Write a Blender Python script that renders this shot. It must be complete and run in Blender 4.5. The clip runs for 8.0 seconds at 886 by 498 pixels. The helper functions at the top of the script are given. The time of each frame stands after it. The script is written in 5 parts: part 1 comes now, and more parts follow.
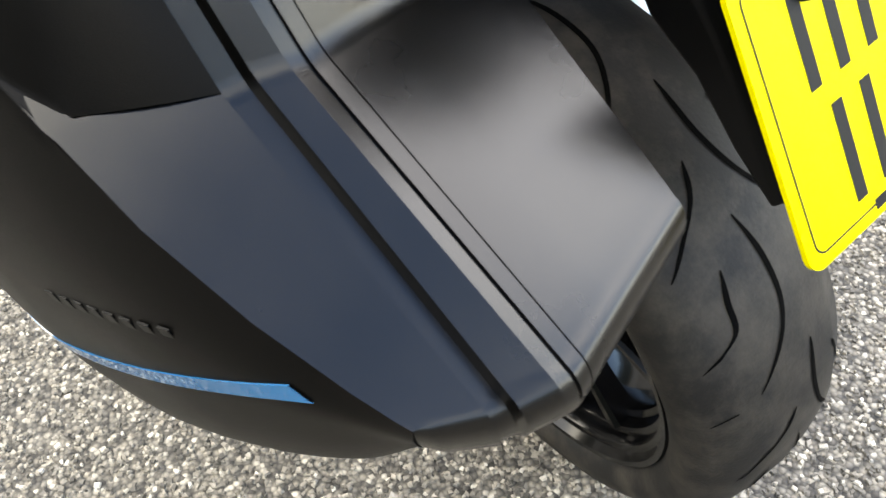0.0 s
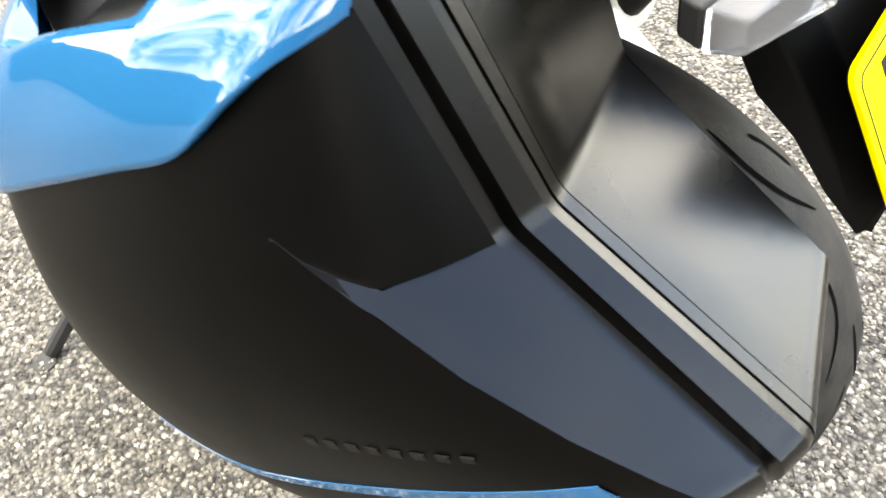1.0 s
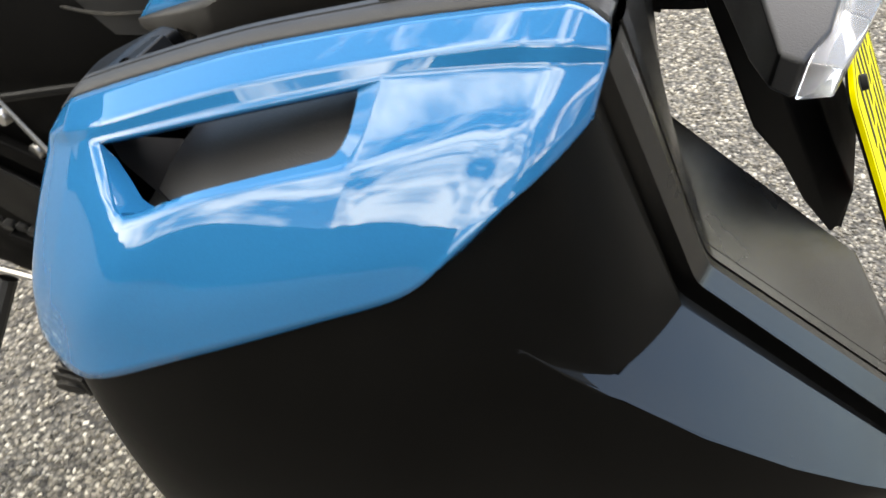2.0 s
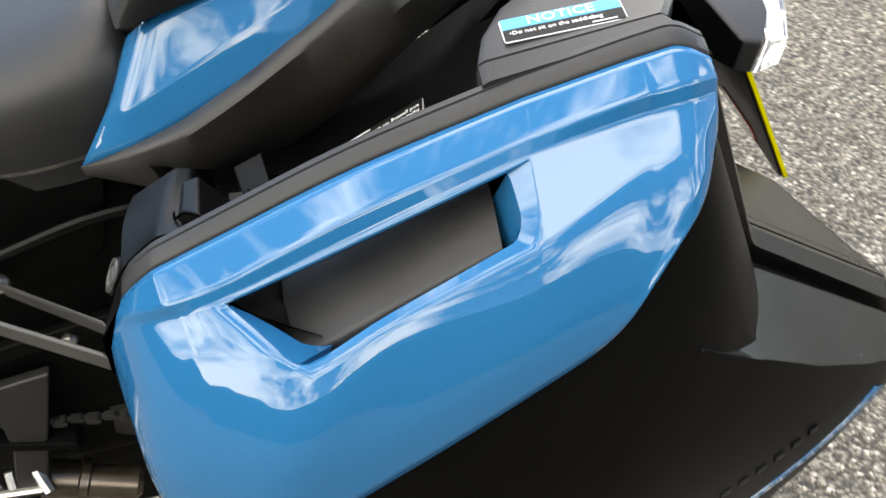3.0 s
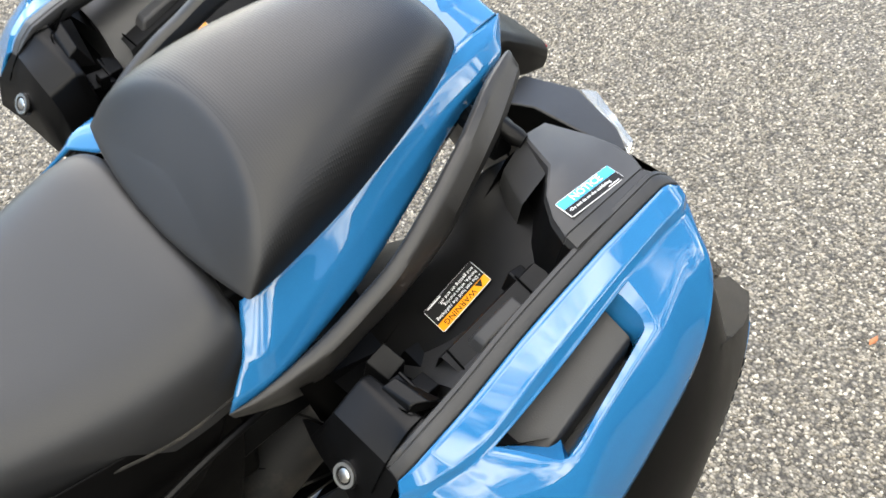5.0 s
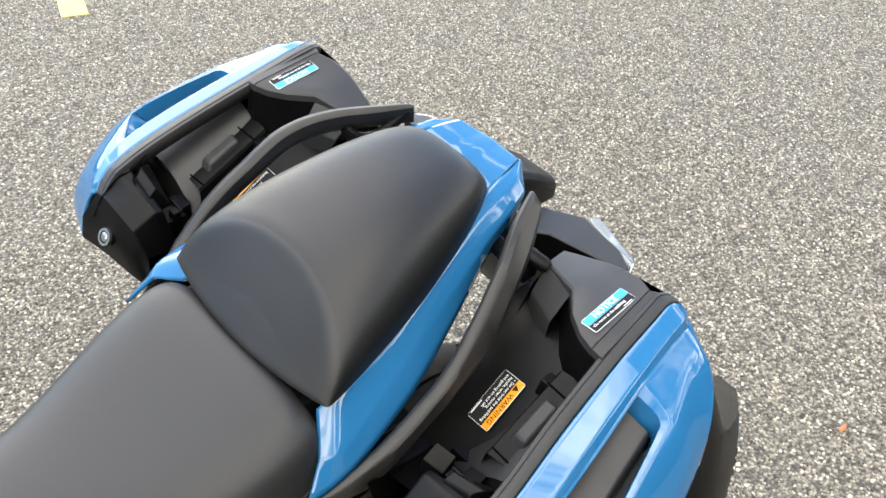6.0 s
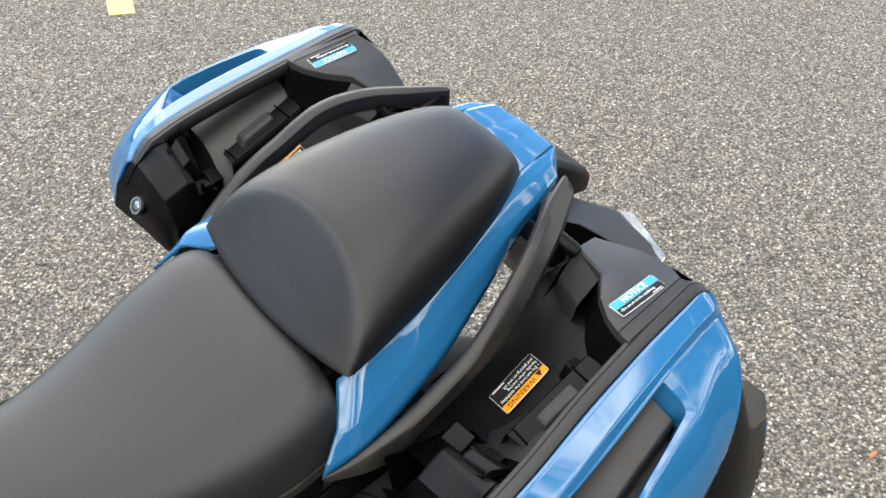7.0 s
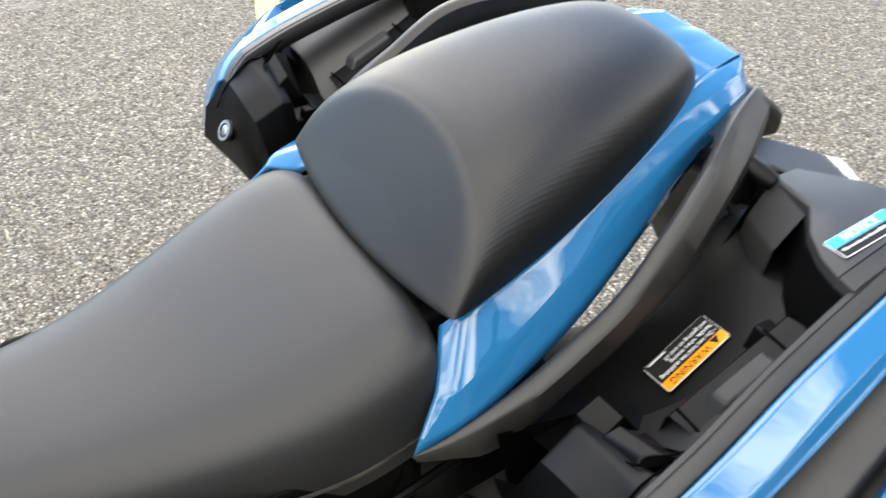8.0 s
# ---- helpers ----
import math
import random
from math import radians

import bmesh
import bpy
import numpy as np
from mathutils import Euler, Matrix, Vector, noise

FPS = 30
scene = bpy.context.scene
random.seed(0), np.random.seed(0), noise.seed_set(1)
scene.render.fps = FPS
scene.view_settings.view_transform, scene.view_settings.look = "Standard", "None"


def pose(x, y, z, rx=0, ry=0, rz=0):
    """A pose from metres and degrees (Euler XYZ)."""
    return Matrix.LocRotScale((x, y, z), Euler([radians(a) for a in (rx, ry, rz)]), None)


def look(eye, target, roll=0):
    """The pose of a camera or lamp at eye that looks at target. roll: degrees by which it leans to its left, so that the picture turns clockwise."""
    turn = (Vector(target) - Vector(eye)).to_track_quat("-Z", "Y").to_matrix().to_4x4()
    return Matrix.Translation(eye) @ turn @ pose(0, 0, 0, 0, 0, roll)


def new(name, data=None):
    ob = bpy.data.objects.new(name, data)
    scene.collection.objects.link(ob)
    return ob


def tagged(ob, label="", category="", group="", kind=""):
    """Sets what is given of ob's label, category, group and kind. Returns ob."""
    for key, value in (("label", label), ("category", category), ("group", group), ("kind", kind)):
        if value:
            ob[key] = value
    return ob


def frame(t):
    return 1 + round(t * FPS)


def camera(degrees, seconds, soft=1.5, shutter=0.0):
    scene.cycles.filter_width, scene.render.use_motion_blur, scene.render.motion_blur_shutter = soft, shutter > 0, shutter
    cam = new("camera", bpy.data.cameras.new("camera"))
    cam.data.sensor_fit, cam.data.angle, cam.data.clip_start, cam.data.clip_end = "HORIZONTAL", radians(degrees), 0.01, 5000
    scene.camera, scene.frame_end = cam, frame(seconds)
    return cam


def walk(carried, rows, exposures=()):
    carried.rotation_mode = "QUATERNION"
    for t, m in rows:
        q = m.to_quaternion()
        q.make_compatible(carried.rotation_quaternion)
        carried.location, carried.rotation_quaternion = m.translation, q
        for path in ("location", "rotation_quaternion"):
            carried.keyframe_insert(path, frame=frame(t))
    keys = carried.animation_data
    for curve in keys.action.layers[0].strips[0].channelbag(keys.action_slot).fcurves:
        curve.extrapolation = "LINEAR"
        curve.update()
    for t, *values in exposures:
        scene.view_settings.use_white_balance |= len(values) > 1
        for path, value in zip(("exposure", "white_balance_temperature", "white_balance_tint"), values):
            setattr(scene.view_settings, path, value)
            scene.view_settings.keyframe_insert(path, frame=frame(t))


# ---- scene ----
cam = camera(52.99, 8.0, shutter=0.3)
PATH = [
    (0, (0.7047, -0.5485, 0.9977), (0.1338, -0.1629, 0.2729), -6.06),
    (0.3, (0.6800, -0.5795, 1.0118), (0.1076, -0.1726, 0.3000), -5.70),
    (0.5, (0.6389, -0.6013, 1.0445), (0.1105, -0.1794, 0.3077), -6.61),
    (0.7, (0.6070, -0.6460, 1.0695), (0.1158, -0.1842, 0.3310), -5.08),
    (1, (0.5588, -0.6771, 1.0941), (0.1119, -0.1795, 0.3507), -5.35),
    (1.2, (0.5262, -0.7235, 1.1189), (0.1209, -0.1893, 0.3770), -4.44),
    (2.3, (0.2869, -0.7728, 1.1170), (0.1518, -0.0674, 0.4212), -0.15),
    (2.5, (0.2430, -0.7637, 1.1260), (0.1669, -0.0477, 0.4320), -0.41),
    (3, (0.1384, -0.7854, 1.1627), (0.2392, -0.0850, 0.4561), -1.04),
    (3.5, (0.0627, -0.7410, 1.1944), (0.3034, -0.1126, 0.4547), -1.29),
    (4, (0.0007, -0.6859, 1.2420), (0.3475, -0.1136, 0.4989), -0.49),
    (4.2, (-0.0359, -0.6851, 1.2695), (0.3504, -0.1271, 0.5350), -0.15),
    (5.3, (-0.2819, -0.7299, 1.4241), (0.2552, -0.2044, 0.7642), 1.96),
    (5.5, (-0.3070, -0.7289, 1.4480), (0.2452, -0.2014, 0.8025), 2.15),
    (6, (-0.3479, -0.7347, 1.4972), (0.2335, -0.1855, 0.8969), 2.33),
    (6.5, (-0.3650, -0.7481, 1.4984), (0.2155, -0.1797, 0.9153), 2.71),
    (7, (-0.3599, -0.7524, 1.4559), (0.2065, -0.1686, 0.8743), 3.64),
    (7.5, (-0.3091, -0.7213, 1.3735), (0.2233, -0.0945, 0.8045), 2.79),
    (8, (-0.2739, -0.6726, 1.2438), (0.1860, 0.0329, 0.7045), 0.24),
]
walk(cam, [(t, look(eye, target, roll)) for t, eye, target, roll in PATH],
     exposures=[(t, e + .47 + .08 * (t > 5), k + 750, 10) for t, e, k in ((0, 1.55, 7150), (0.6, 1.82, 7250), (1.2, 1.68, 7450), (2.4, 0.82, 7200), (3.5, 0.94, 7200), (4.2, 1.0, 6850), (5.5, 1.0, 7050), (6, 0.9, 6950), (6.5, 0.62, 6950), (7, 0.63, 6950), (7.5, 0.75, 6950), (8, 0.9, 6900))])

# ---- world and light ----
LEAN = 8.41                      # the machine leans to its left on the side stand
SUN_ELEVATION, SUN_AZIMUTH = 48, 0
world = bpy.data.worlds.new("sky")
scene.world = world
world.use_nodes = True
wn, wl = world.node_tree.nodes, world.node_tree.links
wn.clear()
w_out = wn.new("ShaderNodeOutputWorld")
w_bg = wn.new("ShaderNodeBackground")
w_sky = wn.new("ShaderNodeTexSky")
w_sky.sky_type = "NISHITA"
w_sky.sun_disc = False
w_sky.dust_density = 0.3
w_sky.ozone_density = 5.0
w_sky.sun_elevation = radians(SUN_ELEVATION)
w_sky.sun_rotation = radians(SUN_AZIMUTH)
w_cloud = wn.new("ShaderNodeTexNoise")
w_cloud.noise_dimensions = "4D"
w_cloud.inputs["W"].default_value = 6290.3
w_cloud.inputs["Scale"].default_value = 2.0
w_cloud.inputs["Detail"].default_value = 9
w_cloud.inputs["Roughness"].default_value = 0.67
w_dir = wn.new("ShaderNodeTexCoord")
wl.new(w_dir.outputs["Generated"], w_cloud.inputs["Vector"])
w_ramp = wn.new("ShaderNodeValToRGB")
w_ramp.color_ramp.elements[0].position = 0.50
w_ramp.color_ramp.elements[1].position = 0.60
w_mix = wn.new("ShaderNodeMix")
w_mix.data_type = "RGBA"
w_mix.inputs[7].default_value = (28.0, 28.6, 28.0, 1)
wl.new(w_cloud.outputs["Fac"], w_ramp.inputs[0])
wl.new(w_ramp.outputs[0], w_mix.inputs[0])
w_clear = wn.new("ShaderNodeVectorMath")
w_clear.operation = "SCALE"
w_clear.inputs["Scale"].default_value = 1.8
wl.new(w_sky.outputs[0], w_clear.inputs[0])
wl.new(w_clear.outputs[0], w_mix.inputs[6])
wl.new(w_mix.outputs[2], w_bg.inputs[0])
w_bg.inputs[1].default_value = 0.15
wl.new(w_bg.outputs[0], w_out.inputs[0])

sun = new("sun", bpy.data.lights.new("sun", "SUN"))
sun.data.energy = 1.15
sun.data.angle = radians(52)
sun.data.color = (1.0, 0.97, 0.92)
sun.matrix_world = look((0.9, 6.6, 7.4), (0, 0, 0))

# ---- materials ----


def material(name, color, rough=0.5, metal=0.0, coat=0.0, vary=0.0, vary_scale=30.0, bump=0.0, bump_scale=400.0,
             rough_vary=0.0, spec=0.5, coat_rough=0.03):
    """A surface with grain at one scale and soft blotches at another."""
    mat = bpy.data.materials.new(name)
    mat.use_nodes = True
    n, l = mat.node_tree.nodes, mat.node_tree.links
    b = n["Principled BSDF"]
    b.inputs["Base Color"].default_value = (*color, 1)
    b.inputs["Roughness"].default_value = rough
    b.inputs["Metallic"].default_value = metal
    b.inputs["Coat Weight"].default_value = coat
    b.inputs["Coat Roughness"].default_value = coat_rough
    b.inputs["Specular IOR Level"].default_value = spec
    tc = n.new("ShaderNodeTexCoord")
    if vary > 0:
        t = n.new("ShaderNodeTexNoise")
        t.inputs["Scale"].default_value = vary_scale
        t.inputs["Detail"].default_value = 5
        l.new(tc.outputs["Object"], t.inputs["Vector"])
        r = n.new("ShaderNodeMapRange")
        r.inputs[1].default_value, r.inputs[2].default_value = 0.3, 0.7
        r.inputs[3].default_value, r.inputs[4].default_value = 1 - vary, 1 + vary
        l.new(t.outputs["Fac"], r.inputs[0])
        mix = n.new("ShaderNodeVectorMath")
        mix.operation = "SCALE"
        mix.inputs[0].default_value = color
        l.new(r.outputs[0], mix.inputs["Scale"])
        l.new(mix.outputs[0], b.inputs["Base Color"])
        if rough_vary > 0:
            q = n.new("ShaderNodeMapRange")
            q.inputs[1].default_value, q.inputs[2].default_value = 0.3, 0.7
            q.inputs[3].default_value, q.inputs[4].default_value = rough - rough_vary, rough + rough_vary
            l.new(t.outputs["Fac"], q.inputs[0])
            l.new(q.outputs[0], b.inputs["Roughness"])
    if bump > 0:
        t2 = n.new("ShaderNodeTexNoise")
        t2.inputs["Scale"].default_value = bump_scale
        t2.inputs["Detail"].default_value = 3
        l.new(tc.outputs["Object"], t2.inputs["Vector"])
        bp = n.new("ShaderNodeBump")
        bp.inputs["Strength"].default_value = bump
        bp.inputs["Distance"].default_value = 0.0006
        l.new(t2.outputs["Fac"], bp.inputs["Height"])
        l.new(bp.outputs[0], b.inputs["Normal"])
    return mat


BLUE = material("blue_paint", (0.0062, 0.088, 0.202), 0.34, coat=1.0, spec=0.32, vary=0.04, vary_scale=900)
PLASTIC = material("black_textured_plastic", (0.0012, 0.0011, 0.0010), 0.25, vary=0.25, vary_scale=14, rough_vary=0.03, bump=0.10, bump_scale=1800, spec=0.32)
# the case plastic again, darker and duller to put the flank's shade in
SHADED_PLASTIC = material("shaded_black_plastic", (0.0010, 0.0009, 0.0008), 0.38, vary=0.25, vary_scale=14, rough_vary=0.03, bump=0.2, bump_scale=1500, spec=0.08)
# dull black, darker and rougher than the satin plastic
DULL_BLACK = material("dull_black_casting", (0.0011, 0.0010, 0.0010), 0.62, vary=0.4, vary_scale=22, rough_vary=0.1, bump=0.35, bump_scale=160, spec=0.06)
SATIN = material("black_satin_plastic", (0.0014, 0.0014, 0.0015), 0.42, vary=0.2, vary_scale=20, rough_vary=0.06, bump=0.2, bump_scale=1200, spec=0.13)
GREY = material("dark_grey_plastic", (0.016, 0.016, 0.0165), 0.45, spec=0.35, vary=0.15, vary_scale=25, bump=0.3, bump_scale=900)
TRIM = material("grained_trim_plastic", (0.018, 0.018, 0.0185), 0.48, spec=0.3, vary=0.15, vary_scale=25, bump=0.3, bump_scale=900)
RAIL = material("brown_black_rail_coating", (0.014, 0.013, 0.0118), 0.45, spec=0.36, vary=0.2, vary_scale=30, rough_vary=0.06, bump=0.3, bump_scale=700)
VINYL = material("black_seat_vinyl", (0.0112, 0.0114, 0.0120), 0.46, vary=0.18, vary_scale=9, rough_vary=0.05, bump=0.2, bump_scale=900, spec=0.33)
STAY = material("grey_painted_steel", (0.035, 0.034, 0.032), 0.5, vary=0.12, vary_scale=30, bump=0.2, bump_scale=500)
RUBBER = material("tyre_rubber", (0.0060, 0.0057, 0.0053), 0.62, spec=0.25, vary=0.35, vary_scale=18, bump=0.35, bump_scale=300)

def dusty(mat, dust, most, scale):
    """Lays worn patches of dust over a plain material."""
    n, l = mat.node_tree.nodes, mat.node_tree.links
    b = n["Principled BSDF"]
    old = b.inputs["Base Color"].links[0].from_socket
    tc = n.new("ShaderNodeTexCoord")
    t = n.new("ShaderNodeTexNoise")
    t.inputs["Scale"].default_value, t.inputs["Detail"].default_value, t.inputs["Roughness"].default_value = scale, 10, 0.7
    l.new(tc.outputs["Object"], t.inputs["Vector"])
    r = n.new("ShaderNodeMapRange")
    r.inputs[1].default_value, r.inputs[2].default_value, r.inputs[4].default_value = 0.46, 0.72, most
    l.new(t.outputs["Fac"], r.inputs[0])
    m = n.new("ShaderNodeMix")
    m.data_type = "RGBA"
    m.inputs[7].default_value = (*dust, 1)
    l.new(r.outputs[0], m.inputs[0])
    l.new(old, m.inputs[6])
    l.new(m.outputs[2], b.inputs["Base Color"])


dusty(RUBBER, (0.10, 0.085, 0.065), 0.35, 11)
GROOVE_SHADE = material("tyre_groove_shade", (0.0012, 0.0012, 0.0012), 0.8, spec=0.03, vary=0.2, vary_scale=40)
RIM = material("gloss_black_rim", (0.002, 0.002, 0.0022), 0.14, coat=0.0, spec=0.2, vary=0.2, vary_scale=30)
STEEL = material("brushed_steel", (0.40, 0.39, 0.37), 0.34, metal=1.0, vary=0.12, vary_scale=60, bump=0.2, bump_scale=500)
DARKSTEEL = material("dark_painted_steel", (0.015, 0.0145, 0.014), 0.45, metal=0.3, vary=0.2, vary_scale=40, bump=0.2, bump_scale=300)
SILVER = material("cast_aluminium", (0.72, 0.72, 0.70), 0.42, metal=0.9, vary=0.1, vary_scale=50, bump=0.3, bump_scale=400)
YELLOW = material("yellow_reflective_plate", (0.60, 0.53, 0.0), 0.5, spec=0.12, vary=0.02, vary_scale=60)
INK = material("black_ink", (0.008, 0.008, 0.008), 0.6, spec=0.15, vary=0.1, vary_scale=50)
WHITE = material("white_print", (0.6, 0.6, 0.6), 0.55, vary=0.03, vary_scale=80)
ORANGE = material("orange_print", (0.62, 0.22, 0.006), 0.35, vary=0.05, vary_scale=80)
CYAN = material("turquoise_print", (0.004, 0.22, 0.42), 0.5, coat=0.0, vary=0.08, vary_scale=30)
RED = material("red_lens", (0.35, 0.01, 0.01), 0.2, coat=0.8, vary=0.05, vary_scale=50)
ADDED_FOLIAGE = material("added_far_foliage", (0.02, 0.026, 0.015), 0.9, vary=0.5, vary_scale=0.6, bump=0.5, bump_scale=4)
# near-black tint standing in for the shade inside panel gaps
GAP_SHADE = material("painted_gap_shade", (0.0015, 0.0015, 0.0015), 0.9, spec=0.0, vary=0.1, vary_scale=80)
BRONZE = material("bronze_anodised_metal", (0.13, 0.105, 0.08), 0.30, metal=0.9, vary=0.15, vary_scale=60)
LEAF = material("dry_leaf", (0.30, 0.10, 0.03), 0.6, vary=0.3, vary_scale=200)
ROADPAINT = material("yellow_road_paint", (0.40, 0.35, 0.11), 0.7, vary=0.2, vary_scale=40, bump=0.6, bump_scale=120)

LENS = bpy.data.materials.new("clear_lens")
LENS.use_nodes = True
lens_b = LENS.node_tree.nodes["Principled BSDF"]
BLUE.node_tree.nodes["Principled BSDF"].inputs["Coat IOR"].default_value = 1.55
BLUE.node_tree.nodes["Principled BSDF"].inputs["Specular IOR Level"].default_value = 0.0
lens_b.inputs["Base Color"].default_value = (0.95, 0.95, 0.95, 1)
lens_b.inputs["Roughness"].default_value = 0.12
lens_b.inputs["Transmission Weight"].default_value = 0.92
lens_b.inputs["IOR"].default_value = 1.4

# ribbed vinyl of the pillion seat
RIBBED = material("ribbed_seat_vinyl", (0.0054, 0.0056, 0.0061), 0.44, vary=0.15, vary_scale=9, rough_vary=0.05, spec=0.33)
rn, rl = RIBBED.node_tree.nodes, RIBBED.node_tree.links
r_tc = rn.new("ShaderNodeTexCoord")
r_wave = rn.new("ShaderNodeTexWave")
r_wave.wave_type, r_wave.bands_direction = "BANDS", "X"
r_wave.inputs["Scale"].default_value = 130
r_wave2 = rn.new("ShaderNodeTexWave")
r_wave2.wave_type, r_wave2.bands_direction = "BANDS", "Y"
r_wave2.inputs["Scale"].default_value = 130
r_mul = rn.new("ShaderNodeMath")
r_mul.operation = "MULTIPLY"
r_bump = rn.new("ShaderNodeBump")
r_bump.inputs["Strength"].default_value = 0.18
r_bump.inputs["Distance"].default_value = 0.0007
rl.new(r_tc.outputs["Object"], r_wave.inputs["Vector"])
rl.new(r_tc.outputs["Object"], r_wave2.inputs["Vector"])
rl.new(r_wave.outputs["Fac"], r_mul.inputs[0])
rl.new(r_wave2.outputs["Fac"], r_mul.inputs[1])
rl.new(r_mul.outputs[0], r_bump.inputs["Height"])
rl.new(r_bump.outputs[0], rn["Principled BSDF"].inputs["Normal"])


def asphalt_material():
    mat = bpy.data.materials.new("asphalt")
    mat.use_nodes = True
    n, l = mat.node_tree.nodes, mat.node_tree.links
    b = n["Principled BSDF"]
    b.inputs["Roughness"].default_value = 0.85
    tc = n.new("ShaderNodeTexCoord")
    v = n.new("ShaderNodeTexVoronoi")
    v.inputs["Scale"].default_value = 130
    l.new(tc.outputs["Object"], v.inputs["Vector"])
    sep = n.new("ShaderNodeSeparateColor")
    l.new(v.outputs["Color"], sep.inputs[0])
    ramp = n.new("ShaderNodeValToRGB")
    e = ramp.color_ramp.elements
    e[0].position, e[0].color = 0.0, (0.037, 0.033, 0.027, 1)
    e[1].position, e[1].color = 1.0, (0.441, 0.405, 0.333, 1)
    for p, c in ((0.45, (0.131, 0.117, 0.095, 1)), (0.8, (0.189, 0.170, 0.137, 1))):
        k = e.new(p)
        k.color = c
    l.new(sep.outputs[0], ramp.inputs[0])
    edge = n.new("ShaderNodeMapRange")
    edge.inputs[1].default_value, edge.inputs[2].default_value = 0.3, 0.75
    edge.inputs[3].default_value, edge.inputs[4].default_value = 1.0, 0.3
    l.new(v.outputs["Distance"], edge.inputs[0])
    sc = n.new("ShaderNodeVectorMath")
    sc.operation = "SCALE"
    l.new(ramp.outputs[0], sc.inputs[0])
    l.new(edge.outputs[0], sc.inputs["Scale"])
    l.new(sc.outputs[0], b.inputs["Base Color"])
    bp = n.new("ShaderNodeBump")
    bp.inputs["Strength"].default_value = 0.9
    bp.inputs["Distance"].default_value = 0.004
    bp.invert = True
    l.new(v.outputs["Distance"], bp.inputs["Height"])
    l.new(bp.outputs[0], b.inputs["Normal"])
    return mat


def chip_material():
    mat = bpy.data.materials.new("stone_chippings")
    mat.use_nodes = True
    n, l = mat.node_tree.nodes, mat.node_tree.links
    b = n["Principled BSDF"]
    b.inputs["Roughness"].default_value = 0.75
    g = n.new("ShaderNodeNewGeometry")
    ramp = n.new("ShaderNodeValToRGB")
    e = ramp.color_ramp.elements
    e[0].position, e[0].color = 0.0, (0.042, 0.038, 0.031, 1)
    e[1].position, e[1].color = 1.0, (0.525, 0.485, 0.405, 1)
    for p, c in ((0.35, (0.110, 0.098, 0.079, 1)), (0.6, (0.189, 0.170, 0.137, 1)), (0.8, (0.231, 0.205, 0.162, 1)), (0.92, (0.294, 0.270, 0.221, 1))):
        k = e.new(p)
        k.color = c
    l.new(g.outputs["Random Per Island"], ramp.inputs[0])
    l.new(ramp.outputs[0], b.inputs["Base Color"])
    return mat


ASPHALT, CHIPS = asphalt_material(), chip_material()

# ---- building helpers ----


def finish(bm, name, mats):
    bmesh.ops.recalc_face_normals(bm, faces=bm.faces[:])
    me = bpy.data.meshes.new(name)
    bm.to_mesh(me)
    bm.free()
    for mt in mats if isinstance(mats, (list, tuple)) else [mats]:
        me.materials.append(mt)
    return me


def part(name, bm, mats, parent, label="", smooth=35, subsurf=0, solid=0.0, bevel=0.0):
    """One mesh object under a thing or a part."""
    ob = new(name, finish(bm, name, mats))
    if parent is not None:
        ob.parent = parent
    if label:
        tagged(ob, label)
    if smooth:
        ob.data.shade_smooth()
        if not subsurf:
            ob.data.set_sharp_from_angle(angle=radians(smooth))
    if solid:
        md = ob.modifiers.new("thickness", "SOLIDIFY")
        md.thickness, md.offset = solid, -1
    if bevel:
        md = ob.modifiers.new("edges", "BEVEL")
        md.width, md.segments, md.limit_method, md.angle_limit = bevel, 3, "ANGLE", radians(28)
        md.harden_normals = True
    if subsurf:
        md = ob.modifiers.new("round", "SUBSURF")
        md.levels = md.render_levels = subsurf
        md.boundary_smooth = "PRESERVE_CORNERS"
    return ob


def thing(name, label, category, group=""):
    """A top-level thing that stands in the machine's own axes."""
    ob = new(name)
    ob.matrix_basis = pose(0, 0, 0, LEAN, 0, 0)
    return tagged(ob, label, category, group)


def side(p, sg):
    """A point given as x, distance out from the middle plane, height."""
    return Vector((p[0], sg * p[1], p[2]))


def sheet(rows, sg=-1, holes=()):
    """A grid of quads through rows of points; holes are (row, column) cells left open."""
    bm = bmesh.new()
    vs = [[bm.verts.new(side(p, sg)) for p in row] for row in rows]
    bm.edges.layers.float.new("crease_edge")
    for i in range(len(vs) - 1):
        for j in range(len(vs[0]) - 1):
            if (i, j) not in holes:
                bm.faces.new((vs[i][j], vs[i][j + 1], vs[i + 1][j + 1], vs[i + 1][j]))
    return bm


def loft(rings, caps=True):
    """A closed skin through rings of equally many points."""
    bm = bmesh.new()
    vs = [[bm.verts.new(p) for p in r] for r in rings]
    k = len(vs[0])
    for a, b in zip(vs[:-1], vs[1:]):
        for j in range(k):
            bm.faces.new((a[j], a[(j + 1) % k], b[(j + 1) % k], b[j]))
    if caps:
        bm.faces.new(vs[0])
        bm.faces.new(vs[-1])
    return bm


def box(lo, hi, sg=1, taper=0.0):
    """A block between two corners (x, out, z); its top shrinks by taper."""
    (x0, y0, z0), (x1, y1, z1) = lo, hi
    t = taper
    return loft([[side(p, sg) for p in ((x0, y0, z0), (x1, y0, z0), (x1, y1, z0), (x0, y1, z0))],
                 [side(p, sg) for p in ((x0 + t, y0 + t, z1), (x1 - t, y0 + t, z1), (x1 - t, y1 - t, z1), (x0 + t, y1 - t, z1))]])


